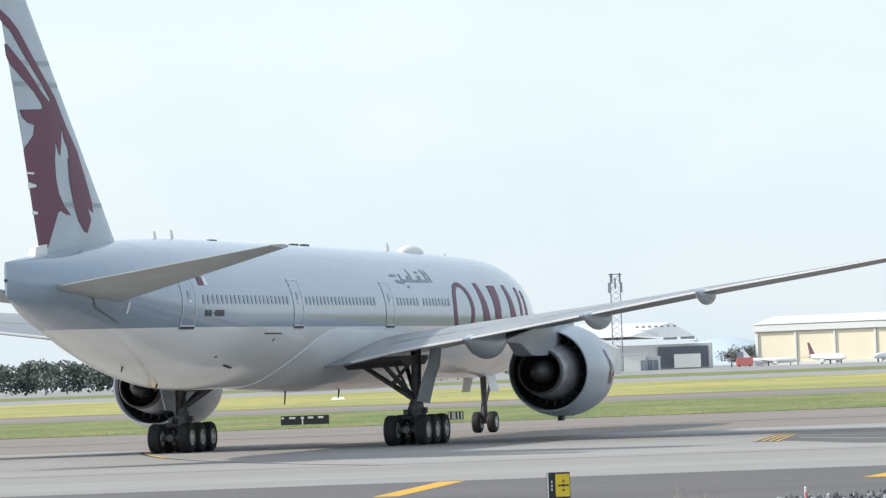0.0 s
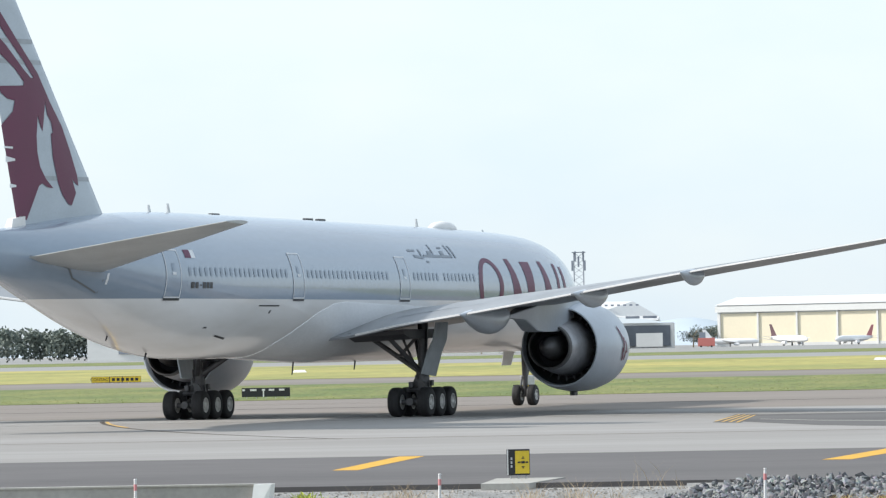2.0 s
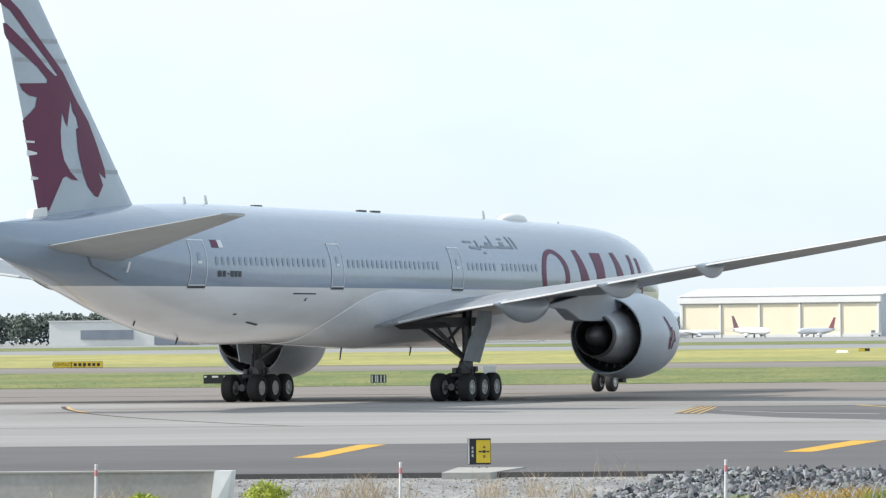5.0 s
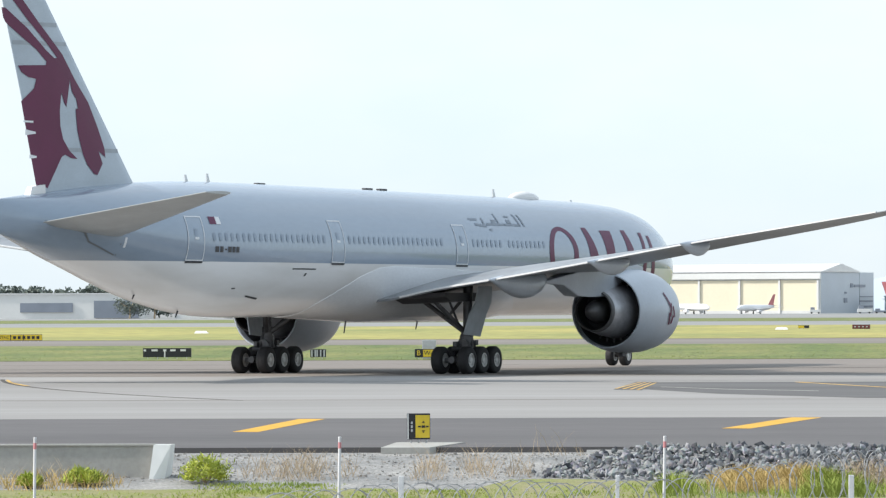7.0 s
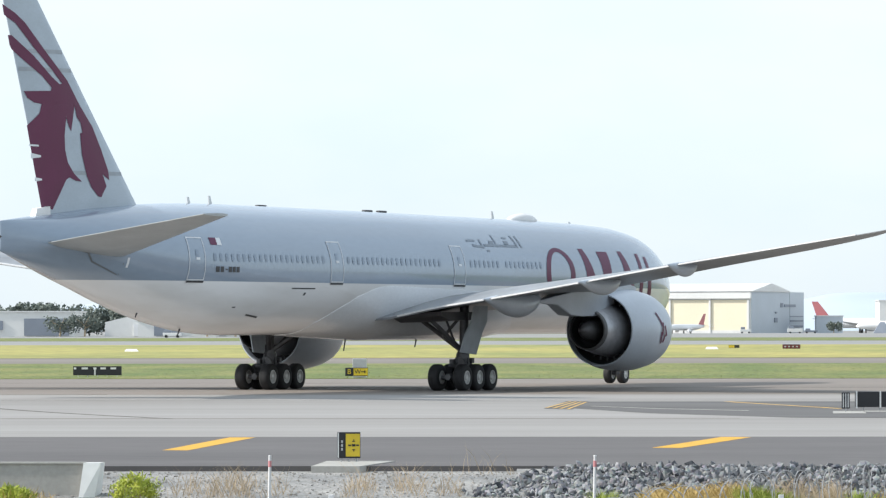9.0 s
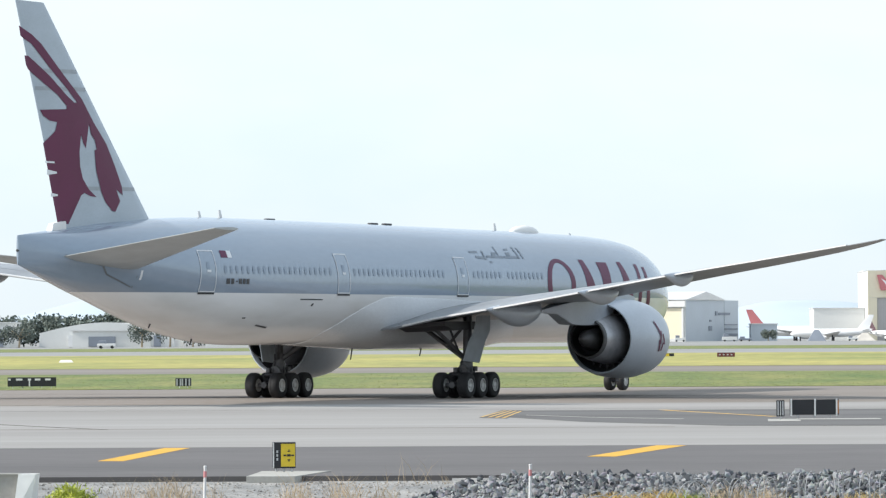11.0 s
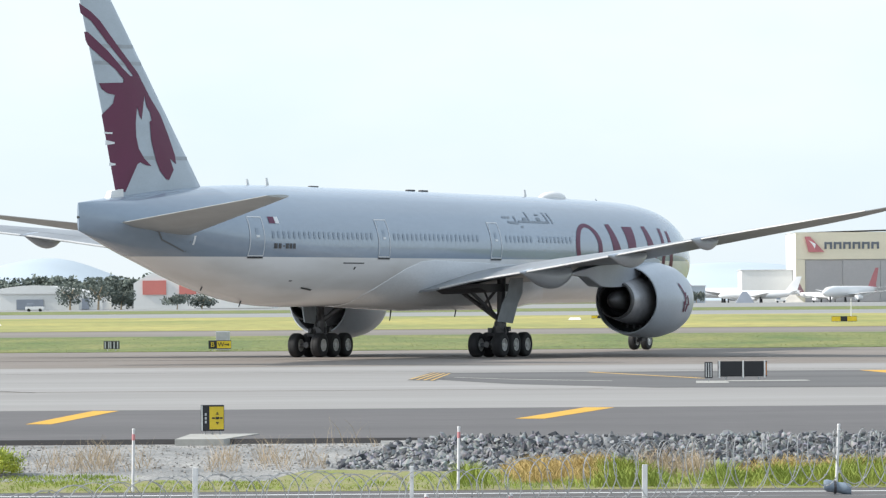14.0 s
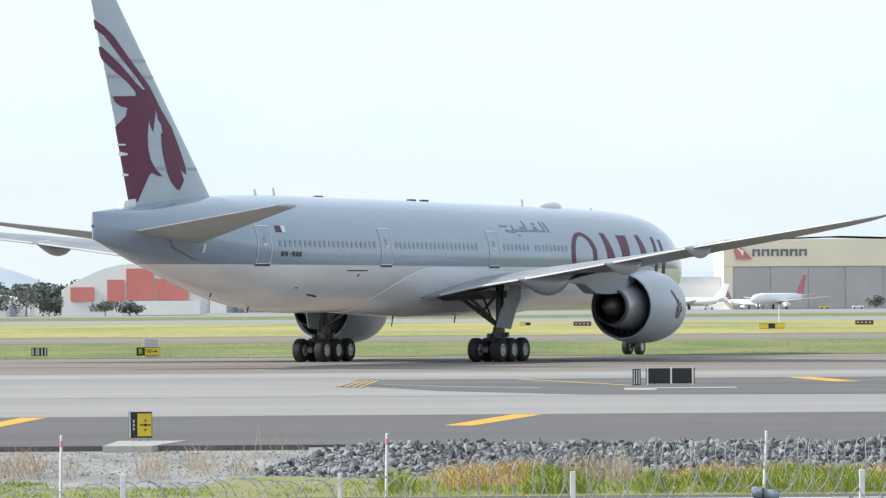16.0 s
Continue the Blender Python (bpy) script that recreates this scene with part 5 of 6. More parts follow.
# loose pebbles on the bare bank
random.seed(31)
verts, faces = [], []
for i in range(2600):
    x, y = random.uniform(-14, -1.5), random.uniform(103.2, 108.6)
    s = random.choice((0.012, 0.018, 0.025, 0.04)) * random.uniform(0.7, 1.3)
    m = Matrix.Translation((x, y, bank(y))) @ Euler((random.uniform(0, 6), random.uniform(0, 6), random.uniform(0, 6))).to_matrix().to_4x4() @ Matrix.Scale(s, 4)
    base = len(verts)
    verts += [tuple(m @ c) for c in SHAPES[i % 7][0]]
    faces += [tuple(base + j for j in f) for f in SHAPES[i % 7][1]]
me = bpy.data.meshes.new("pebbles")
me.from_pydata(verts, [], faces)
PEBBLE = material("pale_pebbles", (0.36, 0.34, 0.31), 0.9, 0.0, 0.2, 0.3, 0.2, 0, (1, 1, 1), (0.16, 0.155, 0.15))
me.materials.append(PEBBLE)
tagged(new("pebbles", me), "loose pebbles and clods on the bare bank", "pebbles", kind="stuff")
rock_bank = empty("rock_bank", pose(-3.2, 104.5, -0.5), "bank of broken blue-grey rock below the taxiway edge", "rocks")
random.seed(77)
placed, verts, faces = 0, [], []
inv = pose(-3.2, 104.5, -0.5).inverted()
stones = []
for i in range(6200):
    x = random.uniform(-3.4, 18.0)
    u = random.random()
    low = 103.4 + 0.5 * noise.noise(Vector((x * 0.6, 3, 0)))
    y = low + (109.1 - low) * u
    if x < -3.2 + 2.0 * max(0, (y - 104.6) / 4.4) + random.uniform(-0.2, 0.2):
        continue
    z = -0.56 + 0.55 * (y - 103.4) / 5.7 + random.uniform(-0.03, 0.07)
    s = random.choice((0.045, 0.06, 0.075, 0.095, 0.12)) * random.uniform(0.8, 1.2)
    stones.append((x, y, z, s))
stones.sort(key=lambda q: abs(q[0] - 3.0))
for i, (x, y, z, s) in enumerate(stones):
    k = i % 7
    m = inv @ Matrix.Translation((x, y, z)) @ Euler((random.uniform(0, 6), random.uniform(0, 6), random.uniform(0, 6))).to_matrix().to_4x4() @ Matrix.Scale(s, 4)
    if i < 300:
        ob = new("stone", SHAPES[k][2])
        ob.parent = rock_bank
        ob.matrix_basis = m
    else:
        base = len(verts)
        verts += [tuple(m @ c) for c in SHAPES[k][0]]
        faces += [tuple(base + j for j in f) for f in SHAPES[k][1]]
me = bpy.data.meshes.new("rubble")
me.from_pydata(verts, [], faces)
me.materials.append(ROCKM)
rest = new("rubble", me)
rest.parent = rock_bank
tagged(rest, "loose broken rock", kind="stuff")
bm = bm_new()
rings = []
for i in range(30):
    x = -2.2 + 20.5 * i / 29
    rings.append([(x, 103.7, -0.75), (x, 109.1, -0.32), (x, 109.1, -0.06), (x, 106.0, -0.36), (x, 103.7, -0.62)])
loft(bm, rings)
mound = part("bedding", bm, GRAVEL, None)
mound.parent = rock_bank
mound.matrix_basis = inv


# ---- the far side of the airfield ----
CREAM = material("cream_cladding", (0.82, 0.74, 0.56), 0.6, 0.0, 0.03, 20.0, 0.05)
PALEWALL = material("pale_cladding", (0.74, 0.74, 0.72), 0.6, 0.0, 0.04, 20.0, 0.05)
ROOFM = material("metal_roof", (0.70, 0.70, 0.69), 0.5, 0.1, 0.05, 12.0, 0.08)
DOORGREY = material("grey_hangar_door", (0.47, 0.45, 0.44), 0.6, 0.0, 0.06, 15.0, 0.08)
# dark grey of the title bars; also paints the shade in the open bay
DARKBAY = material("shaded_bay", (0.16, 0.18, 0.21), 0.7, 0.0, 0.15, 10.0)
REDWALL = material("red_cladding", (0.62, 0.20, 0.17), 0.6, 0.0, 0.06, 10.0, 0.06)
SLATE = material("slate_panel", (0.25, 0.28, 0.33), 0.6, 0.0, 0.1, 8.0)
# blue-grey of the office block; on the hangar's gable side it paints shade
BLUEWALL = material("blue_grey_wall_and_shade", (0.50, 0.55, 0.60), 0.6, 0.0, 0.04, 20.0, 0.05)
LOGORED = material("logo_red", (0.50, 0.17, 0.18), 0.5, 0.0, 0.04, 5.0)
JETWHITE = material("jet_white", (0.80, 0.80, 0.80), 0.35, 0.0, 0.03, 6.0)
JETBROWN = material("jet_maroon", (0.11, 0.06, 0.07), 0.4, 0.0, 0.05, 6.0)
# leaf green greyed and lightened, with the distance haze in its colour
LEAFHAZE = material("hazy_foliage", (0.19, 0.225, 0.195), 0.9, 0.0, 0.2, 6.0, 0.2)
# pale blue-grey tint stands for the air between, not for the hills' ground
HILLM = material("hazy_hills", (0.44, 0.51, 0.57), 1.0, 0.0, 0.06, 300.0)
TENTM = material("canvas", (0.62, 0.58, 0.52), 0.8, 0.0, 0.08, 3.0)
K = 1.3  # plan given at 2000 m, built at 2600 m


def fx(x):
    return x * K


def fz(z):
    return max(0.0, EYE[2] + (z - EYE[2]) * K)


def prism(bm, pts, z0, z1):
    return loft(bm, [[(px, py, z0) for px, py in pts], [(px, py, z1) for px, py in pts]])


def slab_on(bm, a, b, z0, z1, out, thick):
    """A panel on a wall line from a to b (plan points), standing out towards the viewer."""
    ax, ay = a
    bx, by = b
    d = Vector((bx - ax, by - ay)).normalized()
    n = Vector((d.y, -d.x))
    if n.y > 0:
        n = -n
    p = [Vector(a) + n * out, Vector(b) + n * out, Vector(b) + n * (out + thick), Vector(a) + n * (out + thick)]
    return prism(bm, [(q.x, q.y) for q in p], z0, z1)


def hangar_large():
    a = radians(22.0)
    c = Vector((fx(57.3), 2600.0))
    u = Vector((-math.cos(a), math.sin(a)))
    v = Vector((math.sin(a), math.cos(a)))
    ln, dp = fx(84) / math.cos(a), fx(17.5) / math.sin(a)
    eave, ridge = fz(18.2), fz(21.7)
    ob = empty("hangar", pose(0, 0, 0), "long cream hangar with closed tall doors and grey gable", "hangar")
    P = lambda s, t: (c.x + u.x * s + v.x * t, c.y + u.y * s + v.y * t)
    bm = bm_new()
    prism(bm, [P(0, 0), P(ln, 0), P(ln, dp), P(0, dp)], 0, eave)
    part("wall", bm, PALEWALL, ob)
    bm = bm_new()
    r = [[(*P(-1, -1.5), eave), (*P(-1, dp / 2), ridge), (*P(-1, dp + 1), eave)], [(*P(ln + 1, -1.5), eave), (*P(ln + 1, dp / 2), ridge), (*P(ln + 1, dp + 1), eave)]]
    loft(bm, r)
    part("roof", bm, ROOFM, ob)
    cuts = [-25.5, -9.3, 7.1, 24.0, 40.6, 56.4]
    pos = [(57.3 - q) * K / math.cos(a) for q in cuts]
    for s1, s0 in zip(pos, pos[1:]):
        bm = bm_new()
        slab_on(bm, P(s0 + 0.6, 0), P(s1 - 0.6, 0), 0.2, fz(14.6), 0.05, 0.5)
        part("door", bm, CREAM, ob, "tall cream sliding door")
    for s in pos:
        bm = bm_new()
        slab_on(bm, P(s - 0.5, 0), P(s + 0.5, 0), 0, fz(14.8), 0.0, 1.4)
        part("pilaster", bm, PALEWALL, ob)
    bm = bm_new()
    slab_on(bm, P(-0.5, 0), P(ln + 0.5, 0), fz(15.2), fz(17.7), 0.1, 2.0)
    part("fascia", bm, PALEWALL, ob, "pale fascia over the doors")
    bm = bm_new()
    slab_on(bm, P(0, 0), P(ln, 0), 0.0, 1.6, 0.6, 0.3)
    part("plinth", bm, ROOFM, ob)
    # office wing behind the gable, flush with it; blue-grey carries the side's shade
    far = fx(24.4) / math.sin(a)
    bm = bm_new()
    prism(bm, [P(0, dp + 1.2), P(40, dp + 1.2), P(40, far), P(0, far)], 0, fz(18.1))
    part("annex", bm, BLUEWALL, ob, "office wing with its shade painted blue-grey")
    bm = bm_new()
    slab_on(bm, P(0, 0.5), P(0, dp), 0, fz(18.0), 0.02, 0.15)
    part("gable_shade", bm, BLUEWALL, ob, "blue-grey panel painting the shade of the gable")
    at = lambda lx: (lx - 57.3) * K / math.sin(a)
    for lx0, lx1, z0, z1 in [(70.6, 71.6, 11.6, 13.4), (72.2, 77.4, 11.8, 12.9), (67.6, 69.0, 5.2, 7.2), (68.0, 68.8, 9.0, 9.8)]:
        bm = bm_new()
        slab_on(bm, P(0, at(lx0)), P(0, at(lx1)), fz(z0), fz(z1), 0.2, 0.4)
        part("wall_sign", bm, SLATE, ob, "grey wall sign shape")
    for z0, z1 in ((3.2, 4.0), (5.6, 6.2), (7.6, 8.0)):
        bm = bm_new()
        slab_on(bm, P(0, at(75.0)), P(0, at(81.0)), fz(z0), fz(z1), 0.2, 0.3)
        part("window", bm, SLATE, ob, "strip window")


def block(name, x0, x1, z1, y, depth, mat, label, category="building", skew=0.0, parts=()):
    ob = empty(name, pose(0, 0, 0), label, category)
    bm = bm_new()
    prism(bm, [(x0, y), (x1, y + skew), (x1, y + skew + depth), (x0, y + depth)], 0, z1)
    part("wall", bm, mat, ob)
    bm = bm_new()
    prism(bm, [(x0 - 0.5, y - 0.5), (x1 + 0.5, y + skew - 0.5), (x1 + 0.5, y + skew + depth), (x0 - 0.5, y + depth)], z1, z1 + 0.5)
    part("roof", bm, ROOFM, ob)
    for pname, a, b, za, zb, m, lab in parts:
        bm = bm_new()
        s = lambda q: y + skew * (q - x0) / (x1 - x0)
        slab_on(bm, (a, s(a)), (b, s(b)), za, zb, 0.1, 0.4)
        part(pname, bm, m, ob, lab)
    return ob


hangar_large()

# left-hand service hangar with a sloped roof and a dark open bay
ob = empty("service_hangar", pose(0, 0, 0), "pale hangar with sloping roof and dark open bay", "hangar")
bm = bm_new()
prism(bm, [(fx(-100), 2600), (fx(-45), 2604), (fx(-45), 2650), (fx(-100), 2650)], 0, fz(11.3))
part("wall", bm, PALEWALL, ob)
bm = bm_new()
loft(bm, [[(fx(-103), 2597, fz(14.8)), (fx(-100), 2625, fz(21)), (fx(-103), 2655, fz(14))], [(fx(-78.5), 2597, fz(15)), (fx(-62), 2625, fz(20.6)), (fx(-60), 2655, fz(14))], [(fx(-51), 2599, fz(12.4)), (fx(-51), 2625, fz(14)), (fx(-51), 2655, fz(12))]])
part("roof", bm, ROOFM, ob, "pale sloping metal roof")
# no opening is cut: a dark slab on the wall stands for the bay's shade
bm = bm_new()
slab_on(bm, (fx(-67), 2602), (fx(-46), 2603.5), 1.2, fz(10.2), 0.2, 0.5)
part("bay_shade", bm, DARKBAY, ob, "dark panel painting the shade of the open bay")
for k in range(7):
    bm = bm_new()
    bx = fx(-76 + 2.6 * k)
    box(bm, bx, bx + 1.6, 2608, 2609.5, fz(18.6), fz(19.3))
    part("skylight", bm, SLATE, ob)
for k in range(2):
    bm = bm_new()
    slab_on(bm, (fx(-64.4 + 7.2 * k), 2600), (fx(-58.6 + 7.2 * k), 2600), fz(13.2), fz(14.2), 2.2, 0.4)
    part("roof_sign", bm, SLATE, ob, "dark roof sign bars")
bm = bm_new()
slab_on(bm, (fx(-60), 2590), (fx(-49), 2590), 0.8, fz(7.0), 0, 2.0)
part("tank_block", bm, PALEWALL, ob)
block("service_hut", fx(-79.5), fx(-70.5), fz(7.4), 2540, 18, PALEWALL, "low pale service building on the apron", parts=[("door", fx(-70.3) - 3, fx(-70.6), 0.2, fz(5), SLATE, "dark door")])
block("service_hut", fx(-70.4), fx(-65.0), fz(6.0), 2545, 14, PALEWALL, "small pale hut with dark doors", parts=[("door", fx(-69.8), fx(-67.8), 0.2, fz(5.0), SLATE, "dark door"), ("door", fx(-67.4), fx(-65.6), 0.2, fz(5.0), SLATE, "dark door")])


def lattice_mast(x, y, top, head):
    ob = empty("lattice_mast", pose(x, y, 0), "tall steel lattice mast with an antenna head", "mast")
    w = 2.6
    for sx in (-1, 1):
        for sy in (-1, 1):
            bm = bm_new()
            rod(bm, (sx * w, sy * w, 0), (sx * w, sy * w, top), 0.22, 0.2, 6)
            part("post", bm, SLATE, ob)
    n = 14
    for k in range(n):
        z0, z1 = top * k / n, top * (k + 1) / n
        bm = bm_new()
        for s in (-1, 1):
            rod(bm, (-w, s * w, z0 if s > 0 else z1), (w, s * w, z1 if s > 0 else z0), 0.12, 0.12, 5)
            rod(bm, (s * w, -w, z0), (s * w, w, z1), 0.12, 0.12, 5)
        part("brace", bm, SLATE, ob)
    for k, (dx, z0) in enumerate([(-3.4, head), (3.4, head), (0, head + 2), (-1.8, head + 5), (2.6, head + 5)]):
        bm = bm_new()
        box(bm, dx - 0.5, dx + 0.5, -2.9, -2.3, z0, z0 + 5.5, 0.1)
        part("antenna", bm, SLATE, ob)
    bm = bm_new()
    prism(bm, [(-3.6, -3.6), (3.6, -3.6), (3.6, 3.6), (-3.6, 3.6)], top, top + 0.4)
    part("platform", bm, SLATE, ob)


lattice_mast(fx(-83.3), 2590.0, fz(41.0), fz(33.5))
block("red_kiosk", fx(-86.5), fx(-82), fz(11.3), 2560, 8, REDWALL, "small red building at the mast foot")

# large maintenance hangar with red logo shape
x0, x1 = fx(133.2), fx(232)
ob = empty("maintenance_hangar", pose(0, 0, 0), "huge cream hangar with grey door and red emblem", "hangar")
bm = bm_new()
prism(bm, [(x0, 2600), (x1, 2612), (x1, 2680), (x0, 2680)], 0, fz(29.8))
part("wall", bm, PALEWALL, ob)
bm = bm_new()
loft(bm, [[(x0 - 0.5, 2599, fz(29.8)), (x0 - 0.5, 2640, fz(30.2)), (x0 - 0.5, 2681, fz(29.8))], [((x0 + x1) / 2, 2605, fz(31.2)), ((x0 + x1) / 2, 2640, fz(31.6)), ((x0 + x1) / 2, 2681, fz(31.2))], [(x1, 2611, fz(29.8)), (x1, 2640, fz(30.2)), (x1, 2681, fz(29.8))]])
part("roof", bm, ROOFM, ob)
L = lambda q: (q, 2600 + 12 * (q - x0) / (x1 - x0))
bm = bm_new()
slab_on(bm, L(x0), L(x1), fz(18.6), fz(29.9), 0.1, 1.2)
part("fascia", bm, CREAM, ob, "cream fascia panel")
bm = bm_new()
slab_on(bm, L(x0), L(fx(137.0)), 0, fz(18.5), 0.1, 1.2)
part("pier", bm, CREAM, ob)
for k in range(6):
    a = fx(137.1) + (x1 - fx(137.1)) * k / 6
    b = fx(137.1) + (x1 - fx(137.1)) * (k + 1) / 6
    bm = bm_new()
    slab_on(bm, L(a + 0.15), L(b - 0.15), 0.2, fz(18.4), 0.1 + 0.3 * (k % 2), 0.3)
    part("door", bm, DOORGREY, ob, "tall grey sliding door")
bm = bm_new()
y = 2598.0
loft(bm, [[(fx(137.0), y, fz(28.1)), (fx(139.2), y, fz(28.1)), (fx(145.2), y, fz(21.6)), (fx(138.6), y, fz(21.6))], [(fx(137.0), y + 0.6, fz(28.1)), (fx(139.2), y + 0.6, fz(28.1)), (fx(145.2), y + 0.6, fz(21.6)), (fx(138.6), y + 0.6, fz(21.6))]])
part("emblem", bm, LOGORED, ob, "red slanted emblem")
bm = bm_new()
loft(bm, [[(fx(138.6), y - 0.3, fz(26.6)), (fx(141.6), y - 0.3, fz(25.0)), (fx(141.2), y - 0.3, fz(23.0)), (fx(140.2), y - 0.3, fz(24.8))], [(fx(138.6), y, fz(26.6)), (fx(141.6), y, fz(25.0)), (fx(141.2), y, fz(23.0)), (fx(140.2), y, fz(24.8))]])
part("emblem_cut", bm, JETWHITE, ob, "white shape in the emblem")
for k in range(6):
    a = 145.2 + 3.95 * k
    for j, (d0, d1, e0, e1) in enumerate([(0.0, 0.9, 22.9, 25.8), (2.3, 3.2, 22.9, 25.8), (0.9, 2.3, 24.9, 25.7)]):
        bm = bm_new()
        slab_on(bm, L(fx(a + d0)), L(fx(a + d1)), fz(e0), fz(e1), 1.4, 0.4)
        part("title_bar", bm, DARKBAY, ob, "grey title bar")
block("freight_shed", fx(111.6), fx(133.0), fz(14.2), 2620, 40, PALEWALL, "plain white flat-roofed freight shed")
block("office_block", fx(85.8), fx(97), fz(7.8), 2640, 20, BLUEWALL, "pale blue-grey low office block")


# parked jets
def jet(x, y, length, heading, tail_mat, label, body_mat=None):
    """A small parked airliner, nose along +x before turning; tail height about a third of the length."""
    body_mat = body_mat or JETWHITE
    s = length / 40.0
    ob = empty("parked_jet", pose(x, y, 0, 0, 0, heading), label, "airplane", "parked jets")
    bm = bm_new()
    rings = []
    for px, r, z in [(20, 0.1, 3.3), (19, 1.0, 3.4), (17, 1.7, 3.7), (13, 2.0, 3.9), (-8, 2.0, 3.9), (-14, 1.5, 4.3), (-19, 0.6, 4.9), (-20, 0.1, 5.1)]:
        rings.append([(px * s, r * s * math.cos(2 * math.pi * k / 16), (z + r * math.sin(2 * math.pi * k / 16)) * s) for k in range(16)])
    loft(bm, rings)
    part("fuselage", bm, body_mat, ob, smooth=True)
    bm = bm_new()
    surface(bm, (-12.5 * s, -18.5 * s, 0, 5.2 * s), (-18.5 * s, -21.0 * s, 0, 12.6 * s), 0.09, 3, True)
    part("fin", bm, tail_mat, ob, "coloured tail fin")
    bm = bm_new()
    surface(bm, (-14.0 * s, -19.2 * s, 0, 4.2 * s), (-14.4 * s, -19.4 * s, 0.01, 5.9 * s), 0.6, 2)
    part("tail_band", bm, tail_mat, ob)
    for sd in (-1, 1):
        bm = bm_new()
        surface(bm, (5 * s, -3 * s, sd * 1.5 * s, 2.8 * s), (-5.5 * s, -7 * s, sd * 18 * s, 4.6 * s), 0.11, 4)
        part("wing", bm, body_mat, ob)
        bm = bm_new()
        surface(bm, (-15 * s, -18.5 * s, sd * 0.8 * s, 5.1 * s), (-18.5 * s, -20 * s, sd * 6.5 * s, 5.7 * s), 0.09, 3)
        part("tailplane", bm, body_mat, ob)
        bm = bm_new()
        lathe(bm, [(1.5 * s, 0.7 * s), (3.5 * s, 1.05 * s), (5.6 * s, 0.95 * s)], (0, sd * 5.5 * s, 1.7 * s), "x", 16, True, True)
        part("engine", bm, body_mat, ob, smooth=True)
        bm = bm_new()
        rod(bm, (-1 * s, sd * 2.8 * s, 0), (-1 * s, sd * 2.8 * s, 2.8 * s), 0.5 * s, 0.3 * s, 10)
        part("main_gear", bm, DARK, ob)
    bm = bm_new()
    rod(bm, (15 * s, 0, 0), (15 * s, 0, 2.6 * s), 0.4 * s, 0.25 * s, 10)
    part("nose_gear", bm, DARK, ob)
    return ob


jet(fx(3.2), 2555, 37, -58, JETBROWN, "parked white jet with a dark maroon tail")
jet(fx(29.8), 2550, 33, 232, LOGORED, "parked white jet with red tail markings")
jet(fx(152.5), 2540, 58, 236, LOGORED, "parked white wide-bodied jet with a red tail")
jet(fx(140.8), 2565, 37, -55, JETBROWN, "parked white jet with a brown tail")
jet(fx(107.7), 2690, 56, -12, LOGORED, "parked white wide-bodied jet with red fin")
jet(fx(116.5), 2570, 44, 170, JETWHITE, "parked all-white jet before the shed")
jet(fx(-20.5), 2590, 30, 0, JETWHITE, "parked white jet beside the hangar")


def tent(x, w, hgt, y, mat, label):
    bm = bm_new()
    loft(bm, [[(x - w / 2, y, 0), (x + w / 2, y, 0), (x + w / 2, y + 8, 0), (x - w / 2, y + 8, 0)], [(x - w * 0.12, y + 3.6, hgt), (x + w * 0.12, y + 3.6, hgt), (x + w * 0.12, y + 4.4, hgt), (x - w * 0.12, y + 4.4, hgt)]])
    thing("tent", bm, mat, label, "tent")


tent(fx(109.5), fx(7.5), fz(5.3), 2540, SLATE, "dark pitched canopy on the apron")
tent(fx(128.8), fx(8.5), fz(3.9), 2535, TENTM, "tan canvas shelter on the apron")


def vehicle(x, y, w, hgt, mat, label):
    ob = empty("service_vehicle", pose(x, y, 0), label, "vehicle", "service vehicles")
    bm = bm_new()
    box(bm, 0, w, 0, 2.4, 0.5, hgt * 0.62, 0.15)
    part("body", bm, mat, ob)
    bm = bm_new()
    box(bm, w * 0.08, w * 0.45, 0.1, 2.3, hgt * 0.6, hgt, 0.2)
    part("cab", bm, SLATE, ob)
    for q in (0.18, 0.8):
        bm = bm_new()
        rod(bm, (w * q, 0.0, 0.5), (w * q, 2.4, 0.5), 0.5, 0.5, 12)
        part("wheel", bm, RUBBER, ob)


for vx, vy, vw, vh, vm, lab in ((fx(51.5), 2540, 6.0, 3.4, PALEWALL, "white service truck by the hangar"), (fx(71.0), 2545, 8.0, 4.0, PALEWALL, "pale stair truck by the annex"), (fx(78.0), 2550, 7.0, 2.6, SLATE, "dark grey apron tug"),
                                (fx(121.5), 2530, 5.5, 2.6, PALEWALL, "white van on the apron"), (fx(-34.0), 2560, 9.0, 8.0, REDWALL, "red and white high-lift truck"), (fx(168.0), 2520, 5.0, 2.2, SIGNYELLOW, "small yellow apron service vehicle"),
                                (fx(182), 2530, 6.0, 2.6, PALEWALL, "white van before the hangar door"), (-150 * 0.98, 1560, 6.0, 2.6, PALEWALL, "white van parked on the far apron")):
    vehicle(vx, vy, vw, vh, vm, lab)

# buildings beyond the tail end
block("depot", -262, -203, 9.2, 1800, 40, PALEWALL, "pale low depot building", parts=[("shutter", -222, -205, 0.3, 6.8, SLATE, "grey shutter"), ("window", -250, -230, 2.5, 6.0, SLATE, "strip window")])


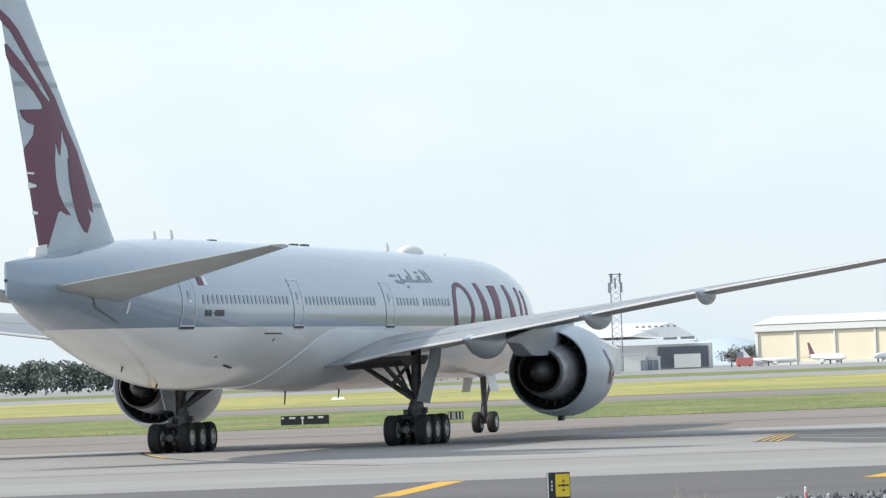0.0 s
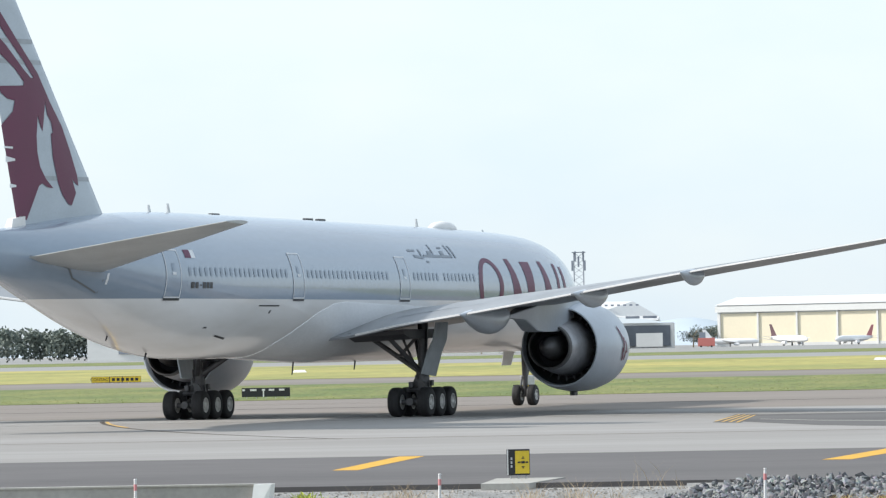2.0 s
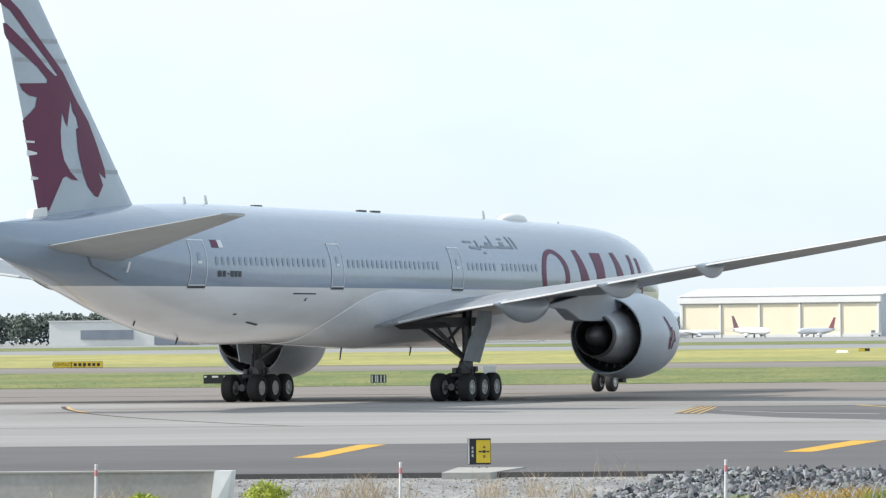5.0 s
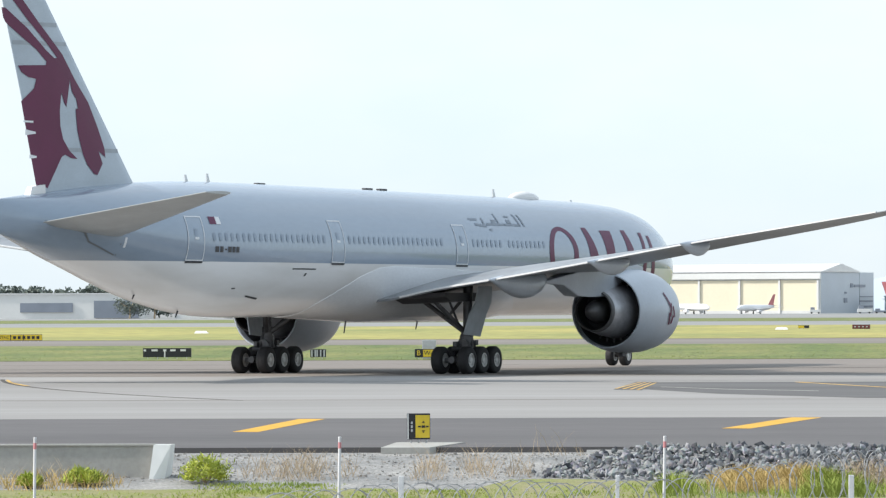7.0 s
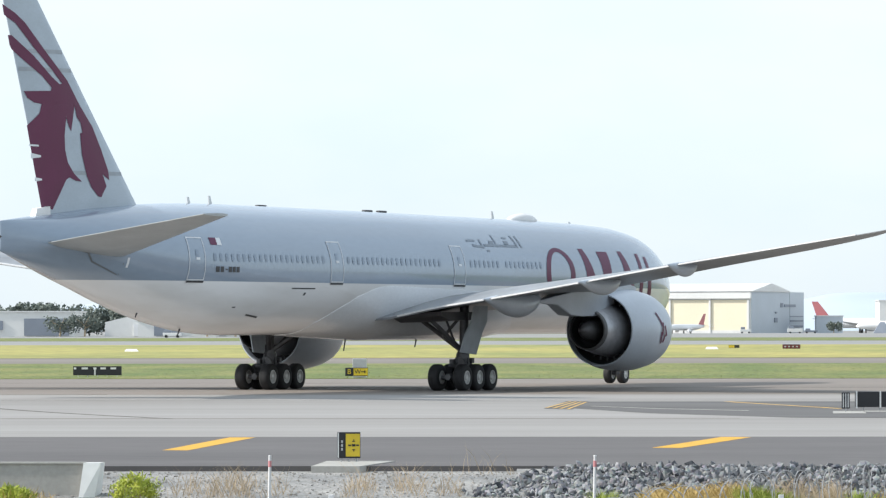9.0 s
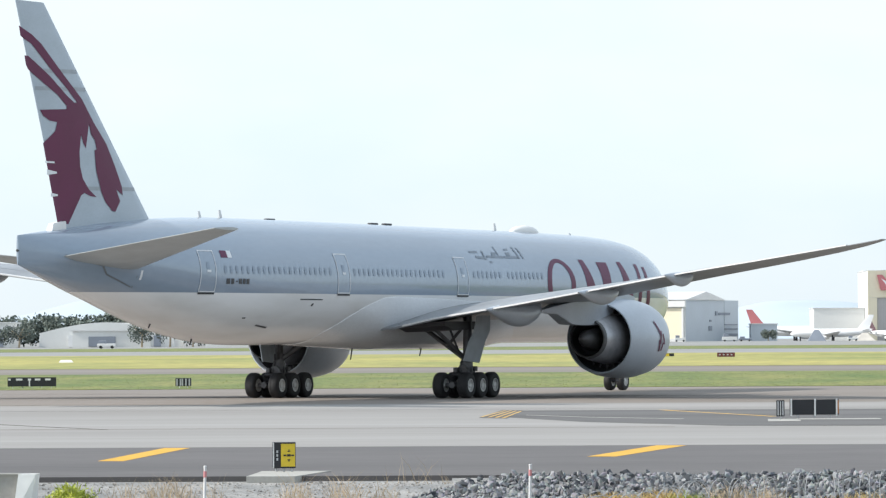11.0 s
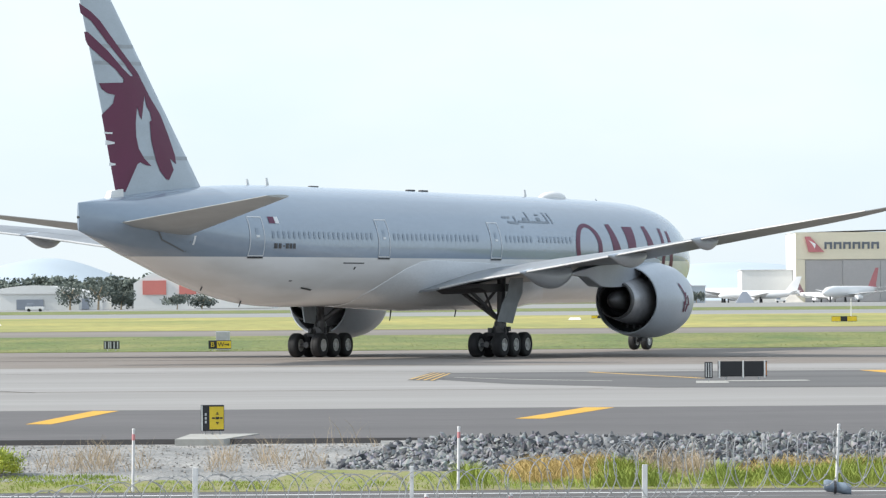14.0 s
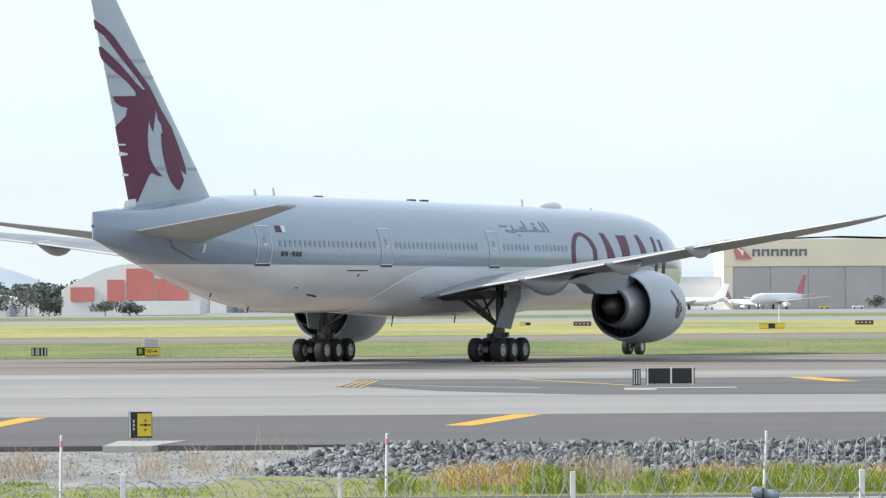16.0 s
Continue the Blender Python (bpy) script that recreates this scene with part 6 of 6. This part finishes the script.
def arched_shed(x0, x1, y, wall_h, rise, mat, label, parts=()):
    ob = empty("arched_shed", pose(0, 0, 0), label, "building")
    rings = []
    for yy in (y, y + 45):
        ring = [(x0, yy, 0)]
        for k in range(13):
            q = k / 12
            ring.append((x0 + (x1 - x0) * q, yy, wall_h + rise * math.sin(math.pi * q)))
        ring.append((x1, yy, 0))
        rings.append(ring)
    bm = bm_new()
    loft(bm, rings)
    part("shell", bm, mat, ob)
    for pname, a, b, za, zb, m, lab in parts:
        bm = bm_new()
        slab_on(bm, (a, y), (b, y), za, zb, 0.1, 0.5)
        part(pname, bm, m, ob, lab)


arched_shed(-192, -141, 1805, 5.4, 4.0, PALEWALL, "white arched shed with grey doors", [("door", -181, -172.5, 0.2, 4.6, JETWHITE, "white door"), ("door", -172, -146, 0.2, 4.4, SLATE, "grey door")])
arched_shed(-131, -77.5, 1830, 10.0, 9.8, PALEWALL, "white arched hangar with red door panels",
            [("red_panel", -127.5, -118.5, 5.6, 11.0, REDWALL, "red panel"), ("red_panel", -113.5, -107, 5.6, 13.8, REDWALL, "red panel"), ("red_panel", -106.2, -95.8, 6.0, 18.0, REDWALL, "tall red panel"), ("red_panel", -95.2, -82.5, 6.0, 14.0, REDWALL, "red panel"), ("low_wall", -108, -78, 0.2, 5.6, PALEWALL, "pale low wall")])
block("depot", -176, -147, 6.0, 1770, 14, PALEWALL, "small white store with grey door", parts=[("door", -170, -160, 0.3, 4.0, SLATE, "grey door")])


# woods and single trees
def foliage_mesh(name, blobs, seed, size, per):
    """Clumps of leaf faces scattered on irregular blobs (x, y, z, radius x, radius z)."""
    random.seed(seed)
    verts, faces = [], []
    for bx, by, bz, rx, rz in blobs:
        for _ in range(per):
            d = Vector((random.gauss(0, 1), random.gauss(0, 1), random.gauss(0, 1))).normalized()
            q = random.uniform(0.5, 1.0) * (0.8 + 0.4 * noise.noise(d * 2.1 + Vector((bx, bz, seed))))
            p = Vector((bx + d.x * rx * q, by + d.y * rx * q, max(0.3, bz + d.z * rz * q)))
            a = Vector((random.gauss(0, 1), random.gauss(0, 1), random.gauss(0, 1))).normalized() * size * random.uniform(0.6, 1.4)
            b = a.cross(Vector((random.gauss(0, 1), random.gauss(0, 1), random.gauss(0, 1)))).normalized() * size * random.uniform(0.5, 1.0)
            k = len(verts)
            verts += [tuple(p - a), tuple(p + b), tuple(p + a), tuple(p - b)]
            faces.append((k, k + 1, k + 2, k + 3))
    me = bpy.data.meshes.new(name)
    me.from_pydata(verts, [], faces)
    me.materials.append(LEAFHAZE)
    return me


random.seed(12)
blobs = []
for i in range(150):
    x = -330 + 246 * i / 150 + random.uniform(-2, 2)
    top = 13.0 + 1.6 * noise.noise(Vector((x * 0.05, 0, 0))) + random.uniform(-1, 1)
    if x > -120:
        top *= 0.75
    r = random.uniform(3.5, 5.5)
    blobs.append((x, 1900 + random.uniform(-15, 15), top - r * 0.8, r, r * 0.9))
    blobs.append((x + random.uniform(-2, 2), 1895 + random.uniform(-10, 10), top * 0.42, r * 1.2, top * 0.45))
tagged(new("woods", foliage_mesh("woods", blobs, 2, 0.75, 110)), "dark grey-green belt of trees behind the sheds", "trees", kind="stuff")


def tree(x, y, hgt, r, seed):
    ob = empty("tree", pose(x, y, 0), "far dark green broad-crowned tree", "tree", "far trees")
    random.seed(seed)
    bm = bm_new()
    rod(bm, (0, 0, 0), (0.2, 0, hgt * 0.5), hgt * 0.04, hgt * 0.025, 8)
    for k in range(5):
        a = 1.3 * k
        rod(bm, (0.2, 0, hgt * (0.35 + 0.04 * k)), (r * 0.6 * math.cos(a), r * 0.6 * math.sin(a), hgt * (0.6 + 0.05 * k)), hgt * 0.02, hgt * 0.008, 6)
    part("trunk", bm, WEEDM, ob)
    bl = []
    for k in range(9):
        a = random.uniform(0, 6.28)
        q = random.uniform(0.1, 0.75)
        bl.append((r * q * math.cos(a), r * q * math.sin(a), hgt * random.uniform(0.38, 0.78), r * 0.55, min(hgt * 0.34, r * 0.6)))
    cr = new("crown", foliage_mesh("crown", bl, seed, 0.4, 110))
    cr.parent = ob


for tx, ty, th, tr, sd in ((fx(187.8), 2480, fz(6.4), 5.0, 1), (fx(88.9), 2520, fz(5.9), 4.5, 2), (-139, 1760, 11.0, 6.5, 3), (-131, 1765, 8.0, 6.0, 4), (-149, 1755, 10.0, 6.0, 5), (-110, 1760, 6.0, 6.0, 6), (-101, 1762, 5.5, 5.5, 7),
                           (fx(-37), 2640, fz(10.0), 9.0, 8), (fx(-31), 2645, fz(10.5), 9.0, 9), (fx(-27), 2680, fz(10.5), 9.0, 10), (-205, 1770, 8.0, 7.0, 11), (-196, 1772, 9.0, 7.0, 12)):
    tree(tx, ty, th, tr, sd)


# hazy hills, the haze painted into their pale base colour
def hills(y, x0, x1, base, peaks, label):
    bm = bm_new()
    rings = []
    n = 220
    for i in range(n + 1):
        x = x0 + (x1 - x0) * i / n
        z = base + sum(hh * math.exp(-((x - c) / w) ** 2) for c, w, hh in peaks) + 3 * noise.noise(Vector((x * 0.012, 1, 0))) + 1.2 * noise.noise(Vector((x * 0.05, 4, 0)))
        top = max(0, z)
        rings.append([(x, y + 420, -2), (x, y + 420, top)] + [(x, y + 420 - 480 * q, top * math.cos(0.5 * math.pi * q) - 2 * q) for q in (0.2, 0.4, 0.6, 0.8, 1.0)])
    loft(bm, rings)
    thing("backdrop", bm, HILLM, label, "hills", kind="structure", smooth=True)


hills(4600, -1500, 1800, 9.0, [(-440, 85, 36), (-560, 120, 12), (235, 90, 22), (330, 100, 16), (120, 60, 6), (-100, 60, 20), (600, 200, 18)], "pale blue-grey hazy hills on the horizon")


def motions():
    walk(airliner, [(t, pose(x, y, 0.005, 0, 0, a)) for t, x, y, a in TAXI])
    # distance rolled, at even steps
    way = [0.0]
    for (t0, x0, y0, a0), (t1, x1, y1, a1) in zip(TAXI, TAXI[1:]):
        way.append(way[-1] + math.hypot(x1 - x0, y1 - y0))
    stamps = [r[0] for r in TAXI]
    for ob, at, r in WHEELS:
        rows = []
        for k in range(81):
            t = 0.2 * k
            s = float(np.interp(t, stamps, way))
            rows.append((t, pose(*at, 0, math.degrees(s / r), 0)))
        walk(ob, rows)


motions()
